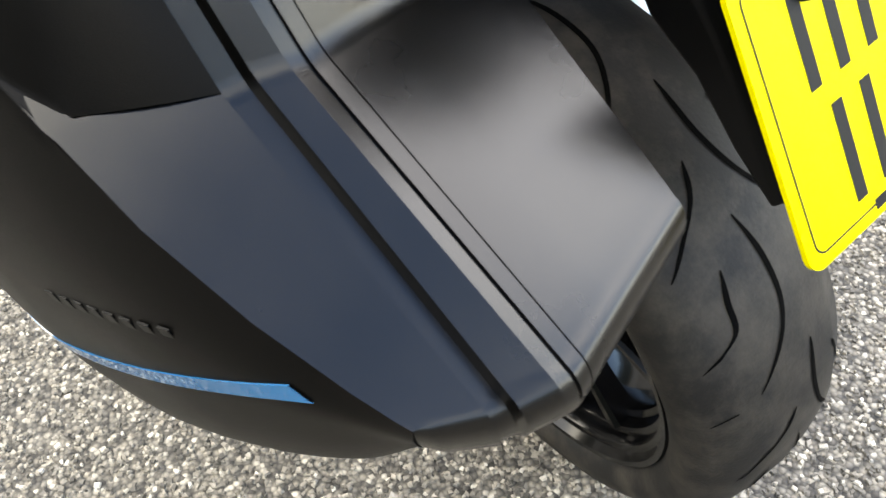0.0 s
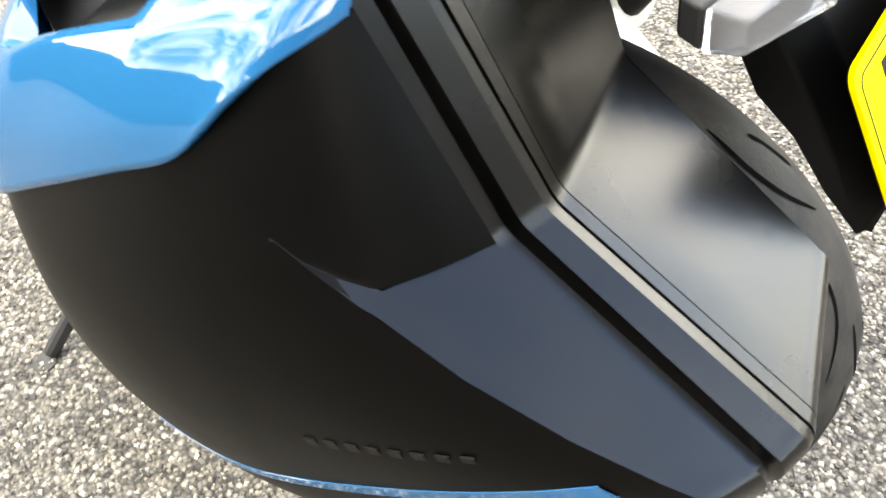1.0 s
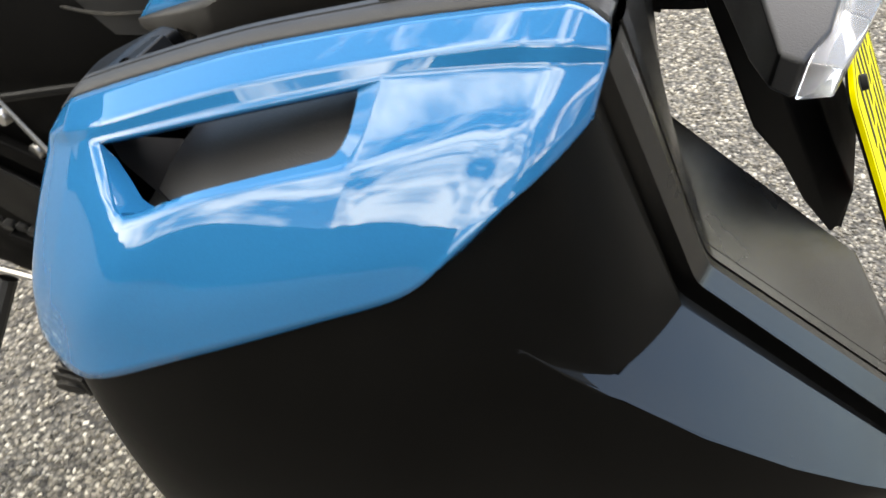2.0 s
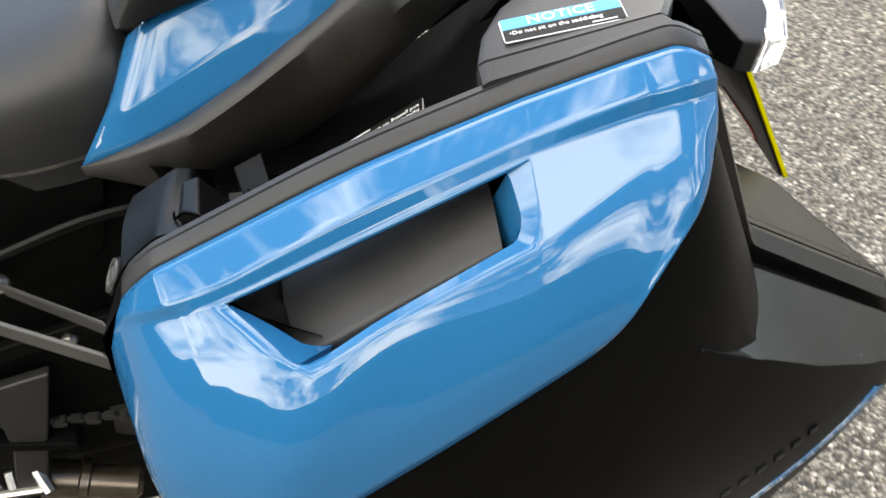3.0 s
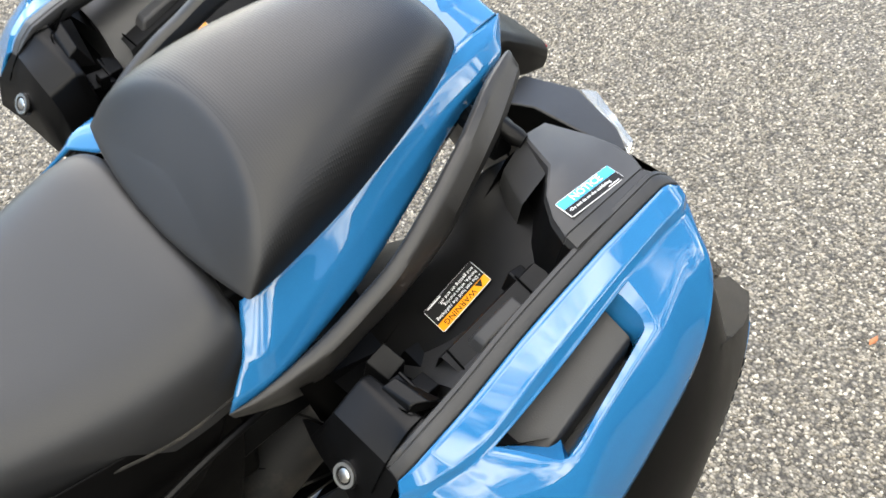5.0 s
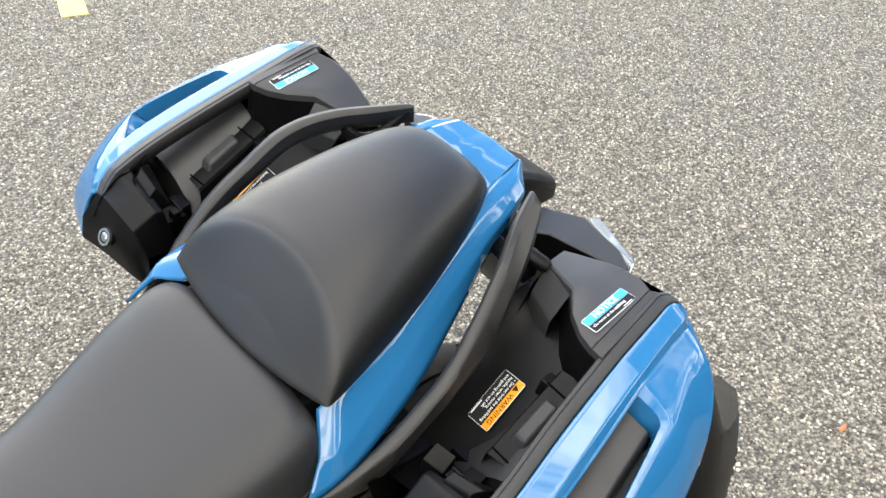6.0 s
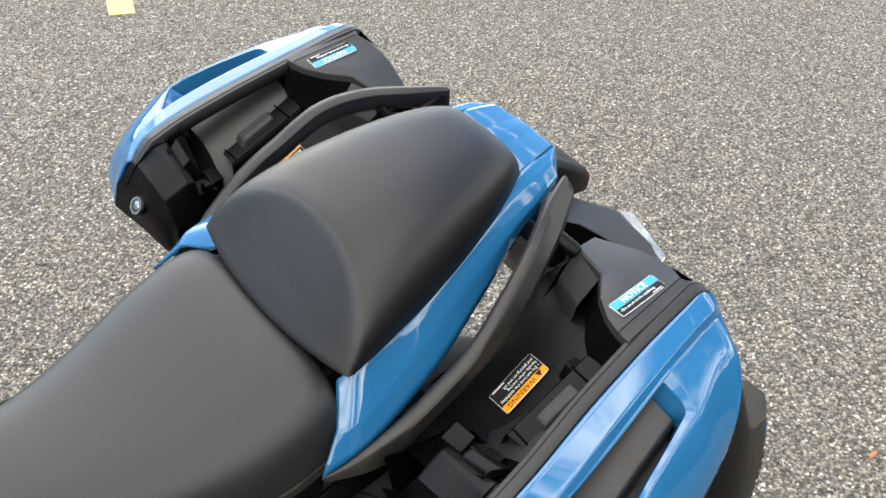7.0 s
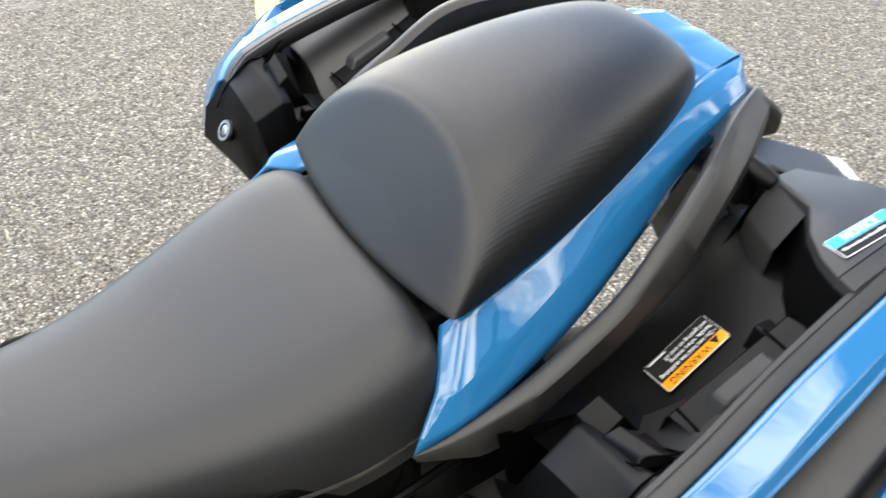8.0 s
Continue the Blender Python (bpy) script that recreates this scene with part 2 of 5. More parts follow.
def tube(points, radius, k=12, flat=1.0):
    """A round bar along points; radius one number or one for each point; flat squeezes it in height."""
    pts = [Vector(p) for p in points]
    rad = radius if isinstance(radius, (list, tuple)) else [radius] * len(pts)
    rings = []
    for i, p in enumerate(pts):
        d = (pts[min(i + 1, len(pts) - 1)] - pts[max(i - 1, 0)]).normalized()
        ref = Vector((0, 0, 1)) if abs(d.z) < 0.9 else Vector((1, 0, 0))
        u = d.cross(ref).normalized()
        v = u.cross(d)
        rings.append([p + u * rad[i] * math.cos(a) + v * rad[i] * flat * math.sin(a) for a in [2 * math.pi * j / k for j in range(k)]])
    return loft(rings)


def disc(center, axis, radius, depth, k=24, inner=0.0):
    """A short cylinder or, with inner, a ring, from center along axis."""
    c, ax = Vector(center), Vector(axis).normalized()
    ref = Vector((0, 0, 1)) if abs(ax.z) < 0.9 else Vector((1, 0, 0))
    u = ax.cross(ref).normalized()
    v = ax.cross(u)
    ang = [2 * math.pi * j / k for j in range(k)]
    ring = lambda r, h: [c + ax * h + u * r * math.cos(a) + v * r * math.sin(a) for a in ang]
    if inner:
        return loft([ring(radius, 0), ring(radius, depth), ring(inner, depth), ring(inner, 0), ring(radius, 0)], caps=False)
    return loft([ring(radius, 0), ring(radius * 0.98, depth * 0.8), ring(radius * 0.88, depth)])


def smooth_line(points, n=6):
    """A Catmull-Rom line through points."""
    p = [Vector(q) for q in points]
    out = []
    for i in range(len(p) - 1):
        a, b, c, d = p[max(i - 1, 0)], p[i], p[i + 1], p[min(i + 2, len(p) - 1)]
        for k in range(n):
            t = k / n
            out.append(0.5 * (2 * b + (c - a) * t + (2 * a - 5 * b + 4 * c - d) * t * t + (3 * b - a - 3 * c + d) * t ** 3))
    out.append(p[-1])
    return out



def corner_line(points, corners, r, n=6, m=5, soft=()):
    """A line through points: smooth between corners, each corner rounded over r, a length or a count of steps. Also gives the place of every point on it."""
    pts = [Vector(p) for p in points]
    stops = [0] + sorted(c for c in corners if c not in soft) + [len(pts) - 1]
    out, place = [], {0: 0}
    for a, b in zip(stops[:-1], stops[1:]):
        seg = smooth_line(pts[a:b + 1], n)
        base = len(out) - (1 if out else 0)
        for k in range(b - a + 1):
            place[a + k] = base + k * n
        out += seg[1:] if out else seg
    done = []
    marks = {place[c]: c for c in corners}
    spot, wide = {}, []
    for i, p in enumerate(out):
        if i in marks:
            u, v = out[i - 1] - p, out[i + 1] - p
            reach = r[marks[i]] if isinstance(r, dict) else r
            if reach >= 1:
                spot[i] = len(done)
                done.append(p)
                wide.append((len(done) - 1, reach))
                continue
            a, b = p + u.normalized() * min(reach, .8 * u.length), p + v.normalized() * min(reach, .8 * v.length)
            spot[i] = len(done) + m // 2
            for k in range(m):
                t = k / (m - 1)
                done.append(a * (1 - t) ** 2 + p * 2 * t * (1 - t) + b * t * t)
        else:
            spot[i] = len(done)
            done.append(p)
    for i, h in wide:
        a, p, b = done[i - h], done[i], done[i + h]
        for k in range(1, 2 * h):
            t = k / (2 * h)
            done[i - h + k] = a * (1 - t) ** 2 + p * 2 * t * (1 - t) + b * t * t
    return done, [spot[place[k]] for k in range(len(pts))]


def dense(grid, row_corners=(), col_corners=(), row_r=.003, col_r=.003, n_along=6, n_across=4, soft=()):
    """A fine grid through a coarse one, with rounded creases along some rows and columns; soft: (row, column) where a column has none."""
    lines = [corner_line(row, col_corners, col_r, n_along, soft=[j for k, j in soft if k == i]) for i, row in enumerate(grid)]
    cols = lines[0][1]
    across = [corner_line([ln[0][j] for ln in lines], row_corners, row_r, n_across) for j in range(len(lines[0][0]))]
    rows = across[0][1]
    return [[tuple(col[0][i]) for col in across] for i in range(len(across[0][0]))], rows, cols


# ---- ground ----


def build_ground():
    bm = bmesh.new()
    bmesh.ops.create_grid(bm, x_segments=24, y_segments=24, size=400)
    ob = part("ground", bm, ASPHALT, None, smooth=0)
    tagged(ob, "pale grey asphalt surface of rolled stone chippings", "ground", kind="structure")
    # loose-faced chippings bedded in the surface round the machine
    rng = np.random.RandomState(4)
    spots = []
    for x0, x1, y0, y1, per in ((-0.9, 2.2, -1.0, 1.4, 12000), (-0.6, 3.6, 1.4, 3.6, 5000), (2.2, 4.2, -0.8, 1.4, 5000)):
        k = int((x1 - x0) * (y1 - y0) * per)
        spots.append(np.stack([rng.uniform(x0, x1, k), rng.uniform(y0, y1, k)], 1))
    c = np.concatenate(spots)
    k = len(c)
    ang = rng.uniform(0, 6.283, k)[:, None] + np.array([0, 1.57, 3.14, 4.71]) + rng.uniform(-0.45, 0.45, (k, 4))
    rad = rng.uniform(0.0030, 0.0064, k)[:, None] * rng.uniform(0.65, 1.25, (k, 4))
    base = np.stack([c[:, :1] + rad * np.cos(ang), c[:, 1:] + rad * np.sin(ang), np.full((k, 4), -0.001)], -1)
    shrink = rng.uniform(0.45, 0.8, (k, 1))
    high = rng.uniform(0.0012, 0.004, (k, 1)) + rng.uniform(-0.0008, 0.0008, (k, 4))
    top = np.stack([c[:, :1] + rad * shrink * np.cos(ang), c[:, 1:] + rad * shrink * np.sin(ang), high], -1)
    co = np.concatenate([base, top], 1).reshape(-1, 3)
    quad = np.array([[4, 5, 6, 7], [0, 1, 5, 4], [1, 2, 6, 5], [2, 3, 7, 6], [3, 0, 4, 7]])
    faces = (quad[None] + 8 * np.arange(k)[:, None, None]).reshape(-1)
    me = bpy.data.meshes.new("stone_chippings")
    me.vertices.add(len(co))
    me.vertices.foreach_set("co", co.astype(np.float32).ravel())
    me.loops.add(len(faces))
    me.loops.foreach_set("vertex_index", faces.astype(np.int32))
    me.polygons.add(5 * k)
    me.polygons.foreach_set("loop_start", np.arange(0, 20 * k, 4, dtype=np.int32))
    me.update(calc_edges=True)
    me.shade_flat()
    me.materials.append(CHIPS)
    tagged(new("stone_chippings", me), "mixed grey, white and buff stone chippings in the asphalt", "gravel", kind="stuff")


build_ground()


def build_road_mark():
    bm = loft([[Vector((x, y, z)) for x, y in ((1.07, 2.83), (1.17, 2.79), (1.75, 4.3), (1.65, 4.34))] for z in (0.0005, 0.0055)])
    tagged(part("road_marking", bm, ROADPAINT, None), "worn pale yellow painted line on the asphalt", "road marking", kind="structure")


build_road_mark()


def build_backdrop():
    """An unseen far belt of dark trees and hedges, added to darken reflections and close the place."""
    bm = bmesh.new()
    k, last, first = 180, None, None
    for i in range(k):
        a = 2 * math.pi * i / k
        top = 0.9 + 13.0 * (0.5 + 0.5 * math.cos(a + 1.35)) ** 2.5 + 5.0 * (0.5 + 0.5 * math.cos(a - 2.6)) ** 6 + 0.7 * noise.noise(Vector((3 * math.cos(a), 3 * math.sin(a), 0))) + 0.5 * noise.noise(Vector((14 * math.cos(a), 14 * math.sin(a), 4)))
        col = [bm.verts.new((r * math.cos(a), r * math.sin(a), z)) for r, z in ((27, -.1), (27.4, top * .5), (28.0, top))]
        if last:
            for j in range(2):
                bm.faces.new((last[j], col[j], col[j + 1], last[j + 1]))
        first, last = first or col, col
    for j in range(2):
        bm.faces.new((last[j], first[j], first[j + 1], last[j + 1]))
    tagged(part("backdrop", bm, ADDED_FOLIAGE, None), "unseen far belt of dark green foliage added to darken reflections", "backdrop", kind="structure")


build_backdrop()

def build_leaf():
    bm = bmesh.new()
    pts = [(0, 0, .006), (.010, .006, .010), (.024, .004, .008), (.034, 0, .012), (.024, -.006, .009), (.010, -.007, .011)]
    vs = [bm.verts.new(Vector(p) + Vector((1.262, -.453, 0))) for p in pts]
    bm.faces.new(vs)
    tagged(part("fallen_leaf", bm, LEAF, None, solid=.0006), "small curled orange-brown leaf on the asphalt", "leaf")


build_leaf()

# ---- saddlebags ----


def plate_bm(w, h, t=0.0006, r=0.003, k=4):
    """A thin rounded rectangle in its own x-y plane."""
    pts = []
    for cx, cy, a0 in ((w / 2 - r, h / 2 - r, 0), (-w / 2 + r, h / 2 - r, 90), (-w / 2 + r, -h / 2 + r, 180), (w / 2 - r, -h / 2 + r, 270)):
        for i in range(k + 1):
            a = radians(a0 + 90 * i / k)
            pts.append((cx + r * math.cos(a), cy + r * math.sin(a)))
    return loft([[Vector((x, y, 0)) for x, y in pts], [Vector((x, y, t)) for x, y in pts]])


def rect_bm(x0, y0, x1, y1, z=0.0006, t=0.0004):
    return loft([[Vector((x, y, h)) for x, y in ((x0, y0), (x1, y0), (x1, y1), (x0, y1))] for h in (z, z + t)])


def words(text, size, x, y, z, mat, parent, align="CENTER", wide=1.0):
    """Raised lettering as a mesh, in the parent's x-y plane."""
    cu = bpy.data.curves.new("lettering", "FONT")
    cu.body, cu.size, cu.align_x, cu.align_y = text, size, align, "CENTER"
    cu.extrude, cu.resolution_u = 0.00015, 2
    tmp = bpy.data.objects.new("lettering", cu)
    me = bpy.data.meshes.new_from_object(tmp)
    bpy.data.objects.remove(tmp)
    me.materials.clear()
    me.materials.append(mat)
    ob = new("lettering", me)
    ob.parent = parent
    ob.matrix_basis = Matrix.Translation((x, y, z)) @ Matrix.Diagonal((wide, 1, 1, 1))
    return ob


def basis(origin, u, v):
    """A pose with x along u and y near v."""
    u = Vector(u).normalized()
    w = u.cross(Vector(v)).normalized()
    v = w.cross(u)
    m = Matrix((u, v, w)).transposed().to_4x4()
    m.translation = origin
    return m


def notice_label(parent, m):
    lab = part("notice_label", plate_bm(0.064, 0.0200, r=.002), WHITE, parent, "turquoise and white notice sticker")
    lab.matrix_basis = m
    part("label_band", rect_bm(-0.0314, 0.0002, 0.0314, 0.0094), CYAN, lab)
    part("label_panel", rect_bm(-0.0314, -0.0094, 0.0314, -0.0001), INK, lab)
    words("NOTICE", 0.0098, 0, 0.0046, 0.0012, WHITE, lab)
    words("\u2022Do not sit on the saddlebag", 0.0042, -0.0285, -0.0038, 0.0012, WHITE, lab, "LEFT")
    part("label_bar", rect_bm(0.014, -0.0083, 0.027, -0.0075, 0.001, 0.0002), WHITE, lab)


def warning_label(parent, m):
    lab = part("warning_label", plate_bm(0.0625, 0.0310, r=.002), WHITE, parent, "black and orange warning sticker")
    lab.matrix_basis = m
    part("label_panel", rect_bm(-0.0308, -0.0150, 0.0308, 0.0058), INK, lab)
    part("label_band", rect_bm(-0.0308, 0.0060, 0.0308, 0.0150), ORANGE, lab)
    words("WARNING", 0.0082, 0.005, 0.0104, 0.0012, INK, lab)
    tri_bm = loft([[Vector((-0.0255, 0.0070, h)), Vector((-0.0175, 0.0070, h)), Vector((-0.0215, 0.0140, h))] for h in (0.001, 0.0013)])
    part("warning_sign", tri_bm, INK, lab)
    for i, line in enumerate(("\u2022 Do not hold the saddlebag", "handle, when moving", "and getting on and off.")):
        words(line, 0.0049, -0.0285, 0.0024 - 0.0052 * i, 0.0012, WHITE, lab, "LEFT")
    part("label_bar", rect_bm(0.010, -0.0140, 0.027, -0.0128, 0.001, 0.0003), WHITE, lab)


def tighten(bm, places):
    """Keeps the vertices at these places as sharp corners when the mesh is rounded."""
    ck = bm.verts.layers.float.new("crease_vert")
    ek = bm.edges.layers.float["crease_edge"]
    for v in bm.verts:
        if any((v.co - p).length < 1e-5 for p in places):
            v[ck] = .9
    for e in bm.edges:
        if e.is_boundary:
            e[ek] = 1.0


def build_saddlebag(sg, label):
    bag = thing("saddlebag", label, "saddlebag", "saddlebags of the motorcycle")
    # painted lid: rows run from the top seam down the outer face, columns from front to rear
    mix = lambda a, c, t: tuple(p * (1 - t) + q * t for p, q in zip(a, c))
    knots = [
        [(.010, .313, .856), (.033, .317, .883), (.076, .314, .904), (.145, .305, .932), (.222, .297, .9575), (.280, .2935, .974), (.308, .2915, .9805), (.3225, .297, .9745)],
        [(.006, .320, .850), (.040, .339, .880), (.078, .341, .899), (.145, .331, .928), (.222, .320, .953), (.280, .3145, .969), (.310, .3115, .9735), (.325, .305, .968)],
        [(.003, .323, .842), (.046, .3435, .876), (.070, .3458, .8892), (.145, .3375, .9197), (.2205, .3253, .9455), (.280, .3187, .9618), (.307, .3175, .9665), (.325, .308, .963)],
        [(-.003, .325, .826), (.055, .369, .870), (.1035, .387, .8895), (.155, .376, .914), (.222, .361, .937), (.278, .343, .951), (.306, .338, .955), (.3245, .315, .958)],
        [(-.006, .326, .812), (.061, .402, .853), (.106, .414, .873), (.156, .401, .898), (.216, .387, .923), (.270, .368, .937), (.3045, .352, .944), (.3240, .320, .953)],
        [(-.008, .328, .795), (.049, .416, .814), (.092, .429, .837), (.150, .418, .867), (.218, .402, .898), (.266, .386, .913), (.3062, .3570, .942), (.3238, .323, .949)],
        [(-.009, .330, .781), (.040, .422, .785), (.085, .4405, .803), (.150, .430, .838), (.220, .4125, .874), (.262, .398, .893), (.3075, .3605, .9395), (.3235, .325, .945)],
    ]
    bulge = ((.020, .316, .870), (.020, .331, .866), (.020, .335, .860), (.023, .354, .851), (.024, .3795, .834), (.018, .391, .806), (.015, .397, .783))
    grid = []
    for row, b, rim in zip(knots, bulge, (.13, .13, .13, .13, .10, .08, .06)):
        grid.append([row[0], b, row[1], row[2], row[3], mix(row[4], row[5], rim), row[5], mix(row[5], row[6], .42), row[6], row[7]])
    grid[3][3:6] = [mix(grid[3][j], grid[4][j], f) for j, f in ((3, .12), (4, .24), (5, .24))]
    grid[6][7] = (.2825, .3828, .9207)
    # the panel behind the cut-out is flat and rolls over into the flank
    spots = [(i, j) for i in (2, 3) for j in (5, 6, 7, 8)]
    pts = np.array([grid[i][j] for i, j in spots])
    mid = pts.mean(0)
    nrm = np.linalg.svd(pts - mid)[2][2]
    for i, j in spots:
        p = np.array(grid[i][j])
        grid[i][j] = tuple(p - nrm * np.dot(p - mid, nrm))
    for j in (4, 5, 6, 7, 8):
        grid[4][j] = mix(grid[3][j], grid[4][j], (.72, .68, .60, .58, .50)[j - 4])
        if j > 4:
            p = np.array(grid[4][j])
            grid[4][j] = tuple(p - nrm * np.dot(p - mid, nrm))
    for j in (2, 3):
        grid[4][j] = mix(grid[3][j], grid[4][j], 1.25)
    c = mix(grid[4][8], grid[6][8], .5)
    grid[5][8] = (c[0], c[1] + .0010, c[2] + .0018)
    grid[5][7] = (.2835, .3722, .9300)
    lid_rows, ri, ci = dense(grid, row_corners=(1, 2, 4), col_corners=(2, 5, 8), row_r={1: .0026, 2: .0026, 4: 4}, col_r={2: .004, 5: .0015, 8: 3}, soft=((4, 5), (5, 5), (6, 5)))
    # even out the flank below the panel
    for i in range(ri[3] + 1, len(lid_rows)):
        fade = min(1, (i - ri[3]) / 4, .4 + (len(lid_rows) - 1 - i) / 4)
        for _ in range(14):
            row = [Vector(p) for p in lid_rows[i]]
            for j in range(ci[5] + 4, ci[8] - 1):
                lid_rows[i][j] = tuple(row[j].lerp((row[j - 1] + row[j + 1]) / 2, .5 * fade))
    top_i, low_i, fr_j, re_j = ri[2] + 2, ri[3], ci[3], ci[5]
    bm = sheet(lid_rows, sg, {(i, j) for i in range(top_i, low_i) for j in range(fr_j, re_j)})
    find = {tuple(round(c, 6) for c in v.co): v for v in bm.verts}
    vert = lambda i, j: find[tuple(round(c, 6) for c in side(lid_rows[i][j], sg))]
    # rounded lower corners of the cut-out
    ring = [lid_rows[i][fr_j] for i in range(top_i, low_i)]
    for j0, step, up in ((fr_j, 1, 1), (re_j, -3, 2)):
        c = Vector(lid_rows[low_i][j0])
        a, b = Vector(lid_rows[low_i - up][j0]), Vector(lid_rows[low_i][j0 + step])
        arc = [a * (1 - t) ** 2 + c * 2 * t * (1 - t) + b * t * t for t in (.2, .4, .6, .8)]
        mid = [bm.verts.new(side(p, sg)) for p in arc]
        bm.faces.new([vert(low_i - k, j0) for k in range(up, 0, -1)] + [vert(low_i, j) for j in range(j0, j0 + step + (1 if step > 0 else -1), 1 if step > 0 else -1)] + mid[::-1])
        if step > 0:
            ring += [tuple(p) for p in arc]
            ring += [lid_rows[low_i][j] for j in range(fr_j + 1, re_j - 2)]
        else:
            ring += [tuple(p) for p in arc[::-1]]
    ring += [lid_rows[i][re_j] for i in range(low_i - 2, top_i - 1, -1)]
    lid = part("lid", bm, BLUE, bag, "glossy blue painted lid with a cut-out behind its carrying handle", smooth=180, solid=0.004)
    # painted lips of the cut-out: a narrow chamfer, then the inner walls
    inner = {"tf": ((.001, 0, -.001), (.004, .001, -.004)), "lf": ((.001, -.001, -.001), (.0175, -.0165, -.0130)),
             "lr": ((-.0070, -.005, -.001), (-.012, -.013, -.030)), "tr": ((-.0110, .0010, -.0065), (-.018, -.008, -.044))}
    walls = [ring, [], []]
    n_front, n_all = low_i - top_i + 2, len(ring)
    n_rear = n_all - (low_i - top_i + 1)
    for k, p in enumerate(ring):
        if k < n_front:
            a, b, f = "tf", "lf", k / n_front
        elif k < n_rear:
            a, b, f = "lf", "lr", (k - n_front) / (n_rear - n_front)
        else:
            a, b, f = "lr", "tr", (k - n_rear) / (n_all - 1 - n_rear)
        for q in (0, 1):
            d = mix(inner[a][q], inner[b][q], f)
            if q == 1 and n_front < k < n_rear:
                d = mix(d, (0, -.007, -.032), 1 - abs(2 * f - 1) ** 3)
            walls[q + 1].append(tuple(u + v for u, v in zip(p, d)))
    part("cutout_lip", sheet(walls[:2], sg), BLUE, lid, smooth=60)
    part("cutout_wall", sheet(walls[1:], sg), BLUE, lid, smooth=60)
    under = [[lid_rows[top_i][j] for j in range(fr_j, re_j + 1)]]
    for dd, dz in ((-.010, -.004), (-.040, -.004)):
        under.append([(p[0], p[1] + dd, p[2] + dz) for p in under[0]])
    part("handle_underside", sheet(under, sg), PLASTIC, lid, smooth=40)
    # hump of the case under the handle, and the black wall in front of it
    hump = []
    for x, dz in ((.1005, -.050), (.1010, -.002), (.1025, 0), (.150, .001), (.2065, 0), (.2080, -.002), (.2085, -.05)):
        zl = .862 + (min(max(x, .10), .21) - .118) * .495 + dz
        hump.append([(x, d + (.017 * (.21 - x) / .106 if d > .33 else 0), zl + z) for d, z in ((.215, -.050), (.240, -.032), (.266, -.006), (.290, .009), (.318, .0145), (.3530, .0095), (.3575, .003), (.360, -.034))])
    part("handle_recess", sheet(dense(hump, row_corners=(1, 5), col_corners=(5,), row_r=.0015, col_r=.0016, n_along=3, n_across=3)[0], sg), GREY, bag, "dark grey hump of the case under the handle", smooth=50)
    part("recess_wall", sheet([[(.068, .338, .884), (.102, .300, .850), (.103, .290, .830)], [(.085, .352, .882), (.108, .330, .856), (.108, .322, .828)], [(.118, .366, .876), (.114, .352, .852), (.112, .345, .826)]], sg), SATIN, bag, smooth=40)
    # dark floor under the cut-out
    pit = [[(x, d, z) for d, z in ((.250, .79 + (x - .06) * .45), (.330, .80 + (x - .06) * .45), (.395, .81 + (x - .06) * .45))] for x in (.055, .14, .225)]
    part("recess_floor", sheet(pit, sg), SATIN, bag, smooth=40)
    lip = [[(x, d, .862 + (x - .118) * .495 + z) for d, z in ((.350, -.036), (.353, -.022), (.358, -.018), (.392, -.020), (.398, -.030))] for x in (.106, .112, .16, .205, .211)]
    part("recess_ledge", sheet(lip, sg), GREY, bag, "dark grey inner ledge of the cut-out", smooth=50)
    # black trim bar along the top seam with a shut line
    bands = ((-.0010, -.004), (-.0012, -.0006), (-.0026, .0012), (-.0118, .0022), (-.0124, .0010), (-.0130, .0010), (-.0136, .0022), (-.0172, .0020), (-.0186, -.001), (-.0182, -.016))
    bar_rows = [[(a[0], a[1] + b[0], a[2] + b[1]) for a in lid_rows[0]] for b in bands]
    part("handle_trim", sheet(bar_rows, sg), TRIM, bag, "black plastic trim along the handle", smooth=50, solid=0.0015)
    # black outer shell below the lid
    lid_line = [(-.007, .326, .785), (.035, .417, .789), (.086, .4355, .808), (.151, .4250, .843), (.221, .4075, .879), (.2625, .3970, .893), (.303, .398, .872), (.355, .393, .836), (.411, .3838, .799), (.472, .3675, .758), (.521, .3475, .7255)]
    shoulder = [(.012, .335, .755), (.056, .432, .752), (.098, .4620, .748), (.150, .472, .760), (.215, .468, .772), (.265, .459, .778), (.315, .444, .772), (.362, .428, .764), (.420, .406, .746), (.476, .378, .733), (.5195, .3490, .7165)]
    belly = [(.0400, .3300, .7120), (.0880, .4410, .6990), (.1150, .4690, .6620), (.1450, .4790, .6420), (.2120, .4760, .6350), (.2620, .4650, .6290), (.3050, .4490, .6270), (.3450, .4350, .6450), (.4000, .4190, .6890), (.4680, .3840, .7220), (.5170, .3470, .7060)]
    sill = [(.0750, .3200, .6520), (.1050, .4180, .6370), (.1250, .4450, .5870), (.1450, .4550, .5470), (.2120, .4550, .5400), (.2620, .4515, .5420), (.3100, .4435, .5540), (.3520, .4345, .5700), (.4250, .4065, .6030), (.4850, .3720, .6310), (.5080, .3420, .6790)]
    underside = [(.080, .295, .635), (.108, .295, .615), (.125, .2900, .570), (.145, .290, .532), (.212, .290, .526), (.262, .288, .528), (.310, .286, .540), (.352, .285, .556), (.420, .283, .598), (.470, .280, .622), (.490, .2850, .6640)]
    s_rows = [lid_line, shoulder, belly, sill, underside]
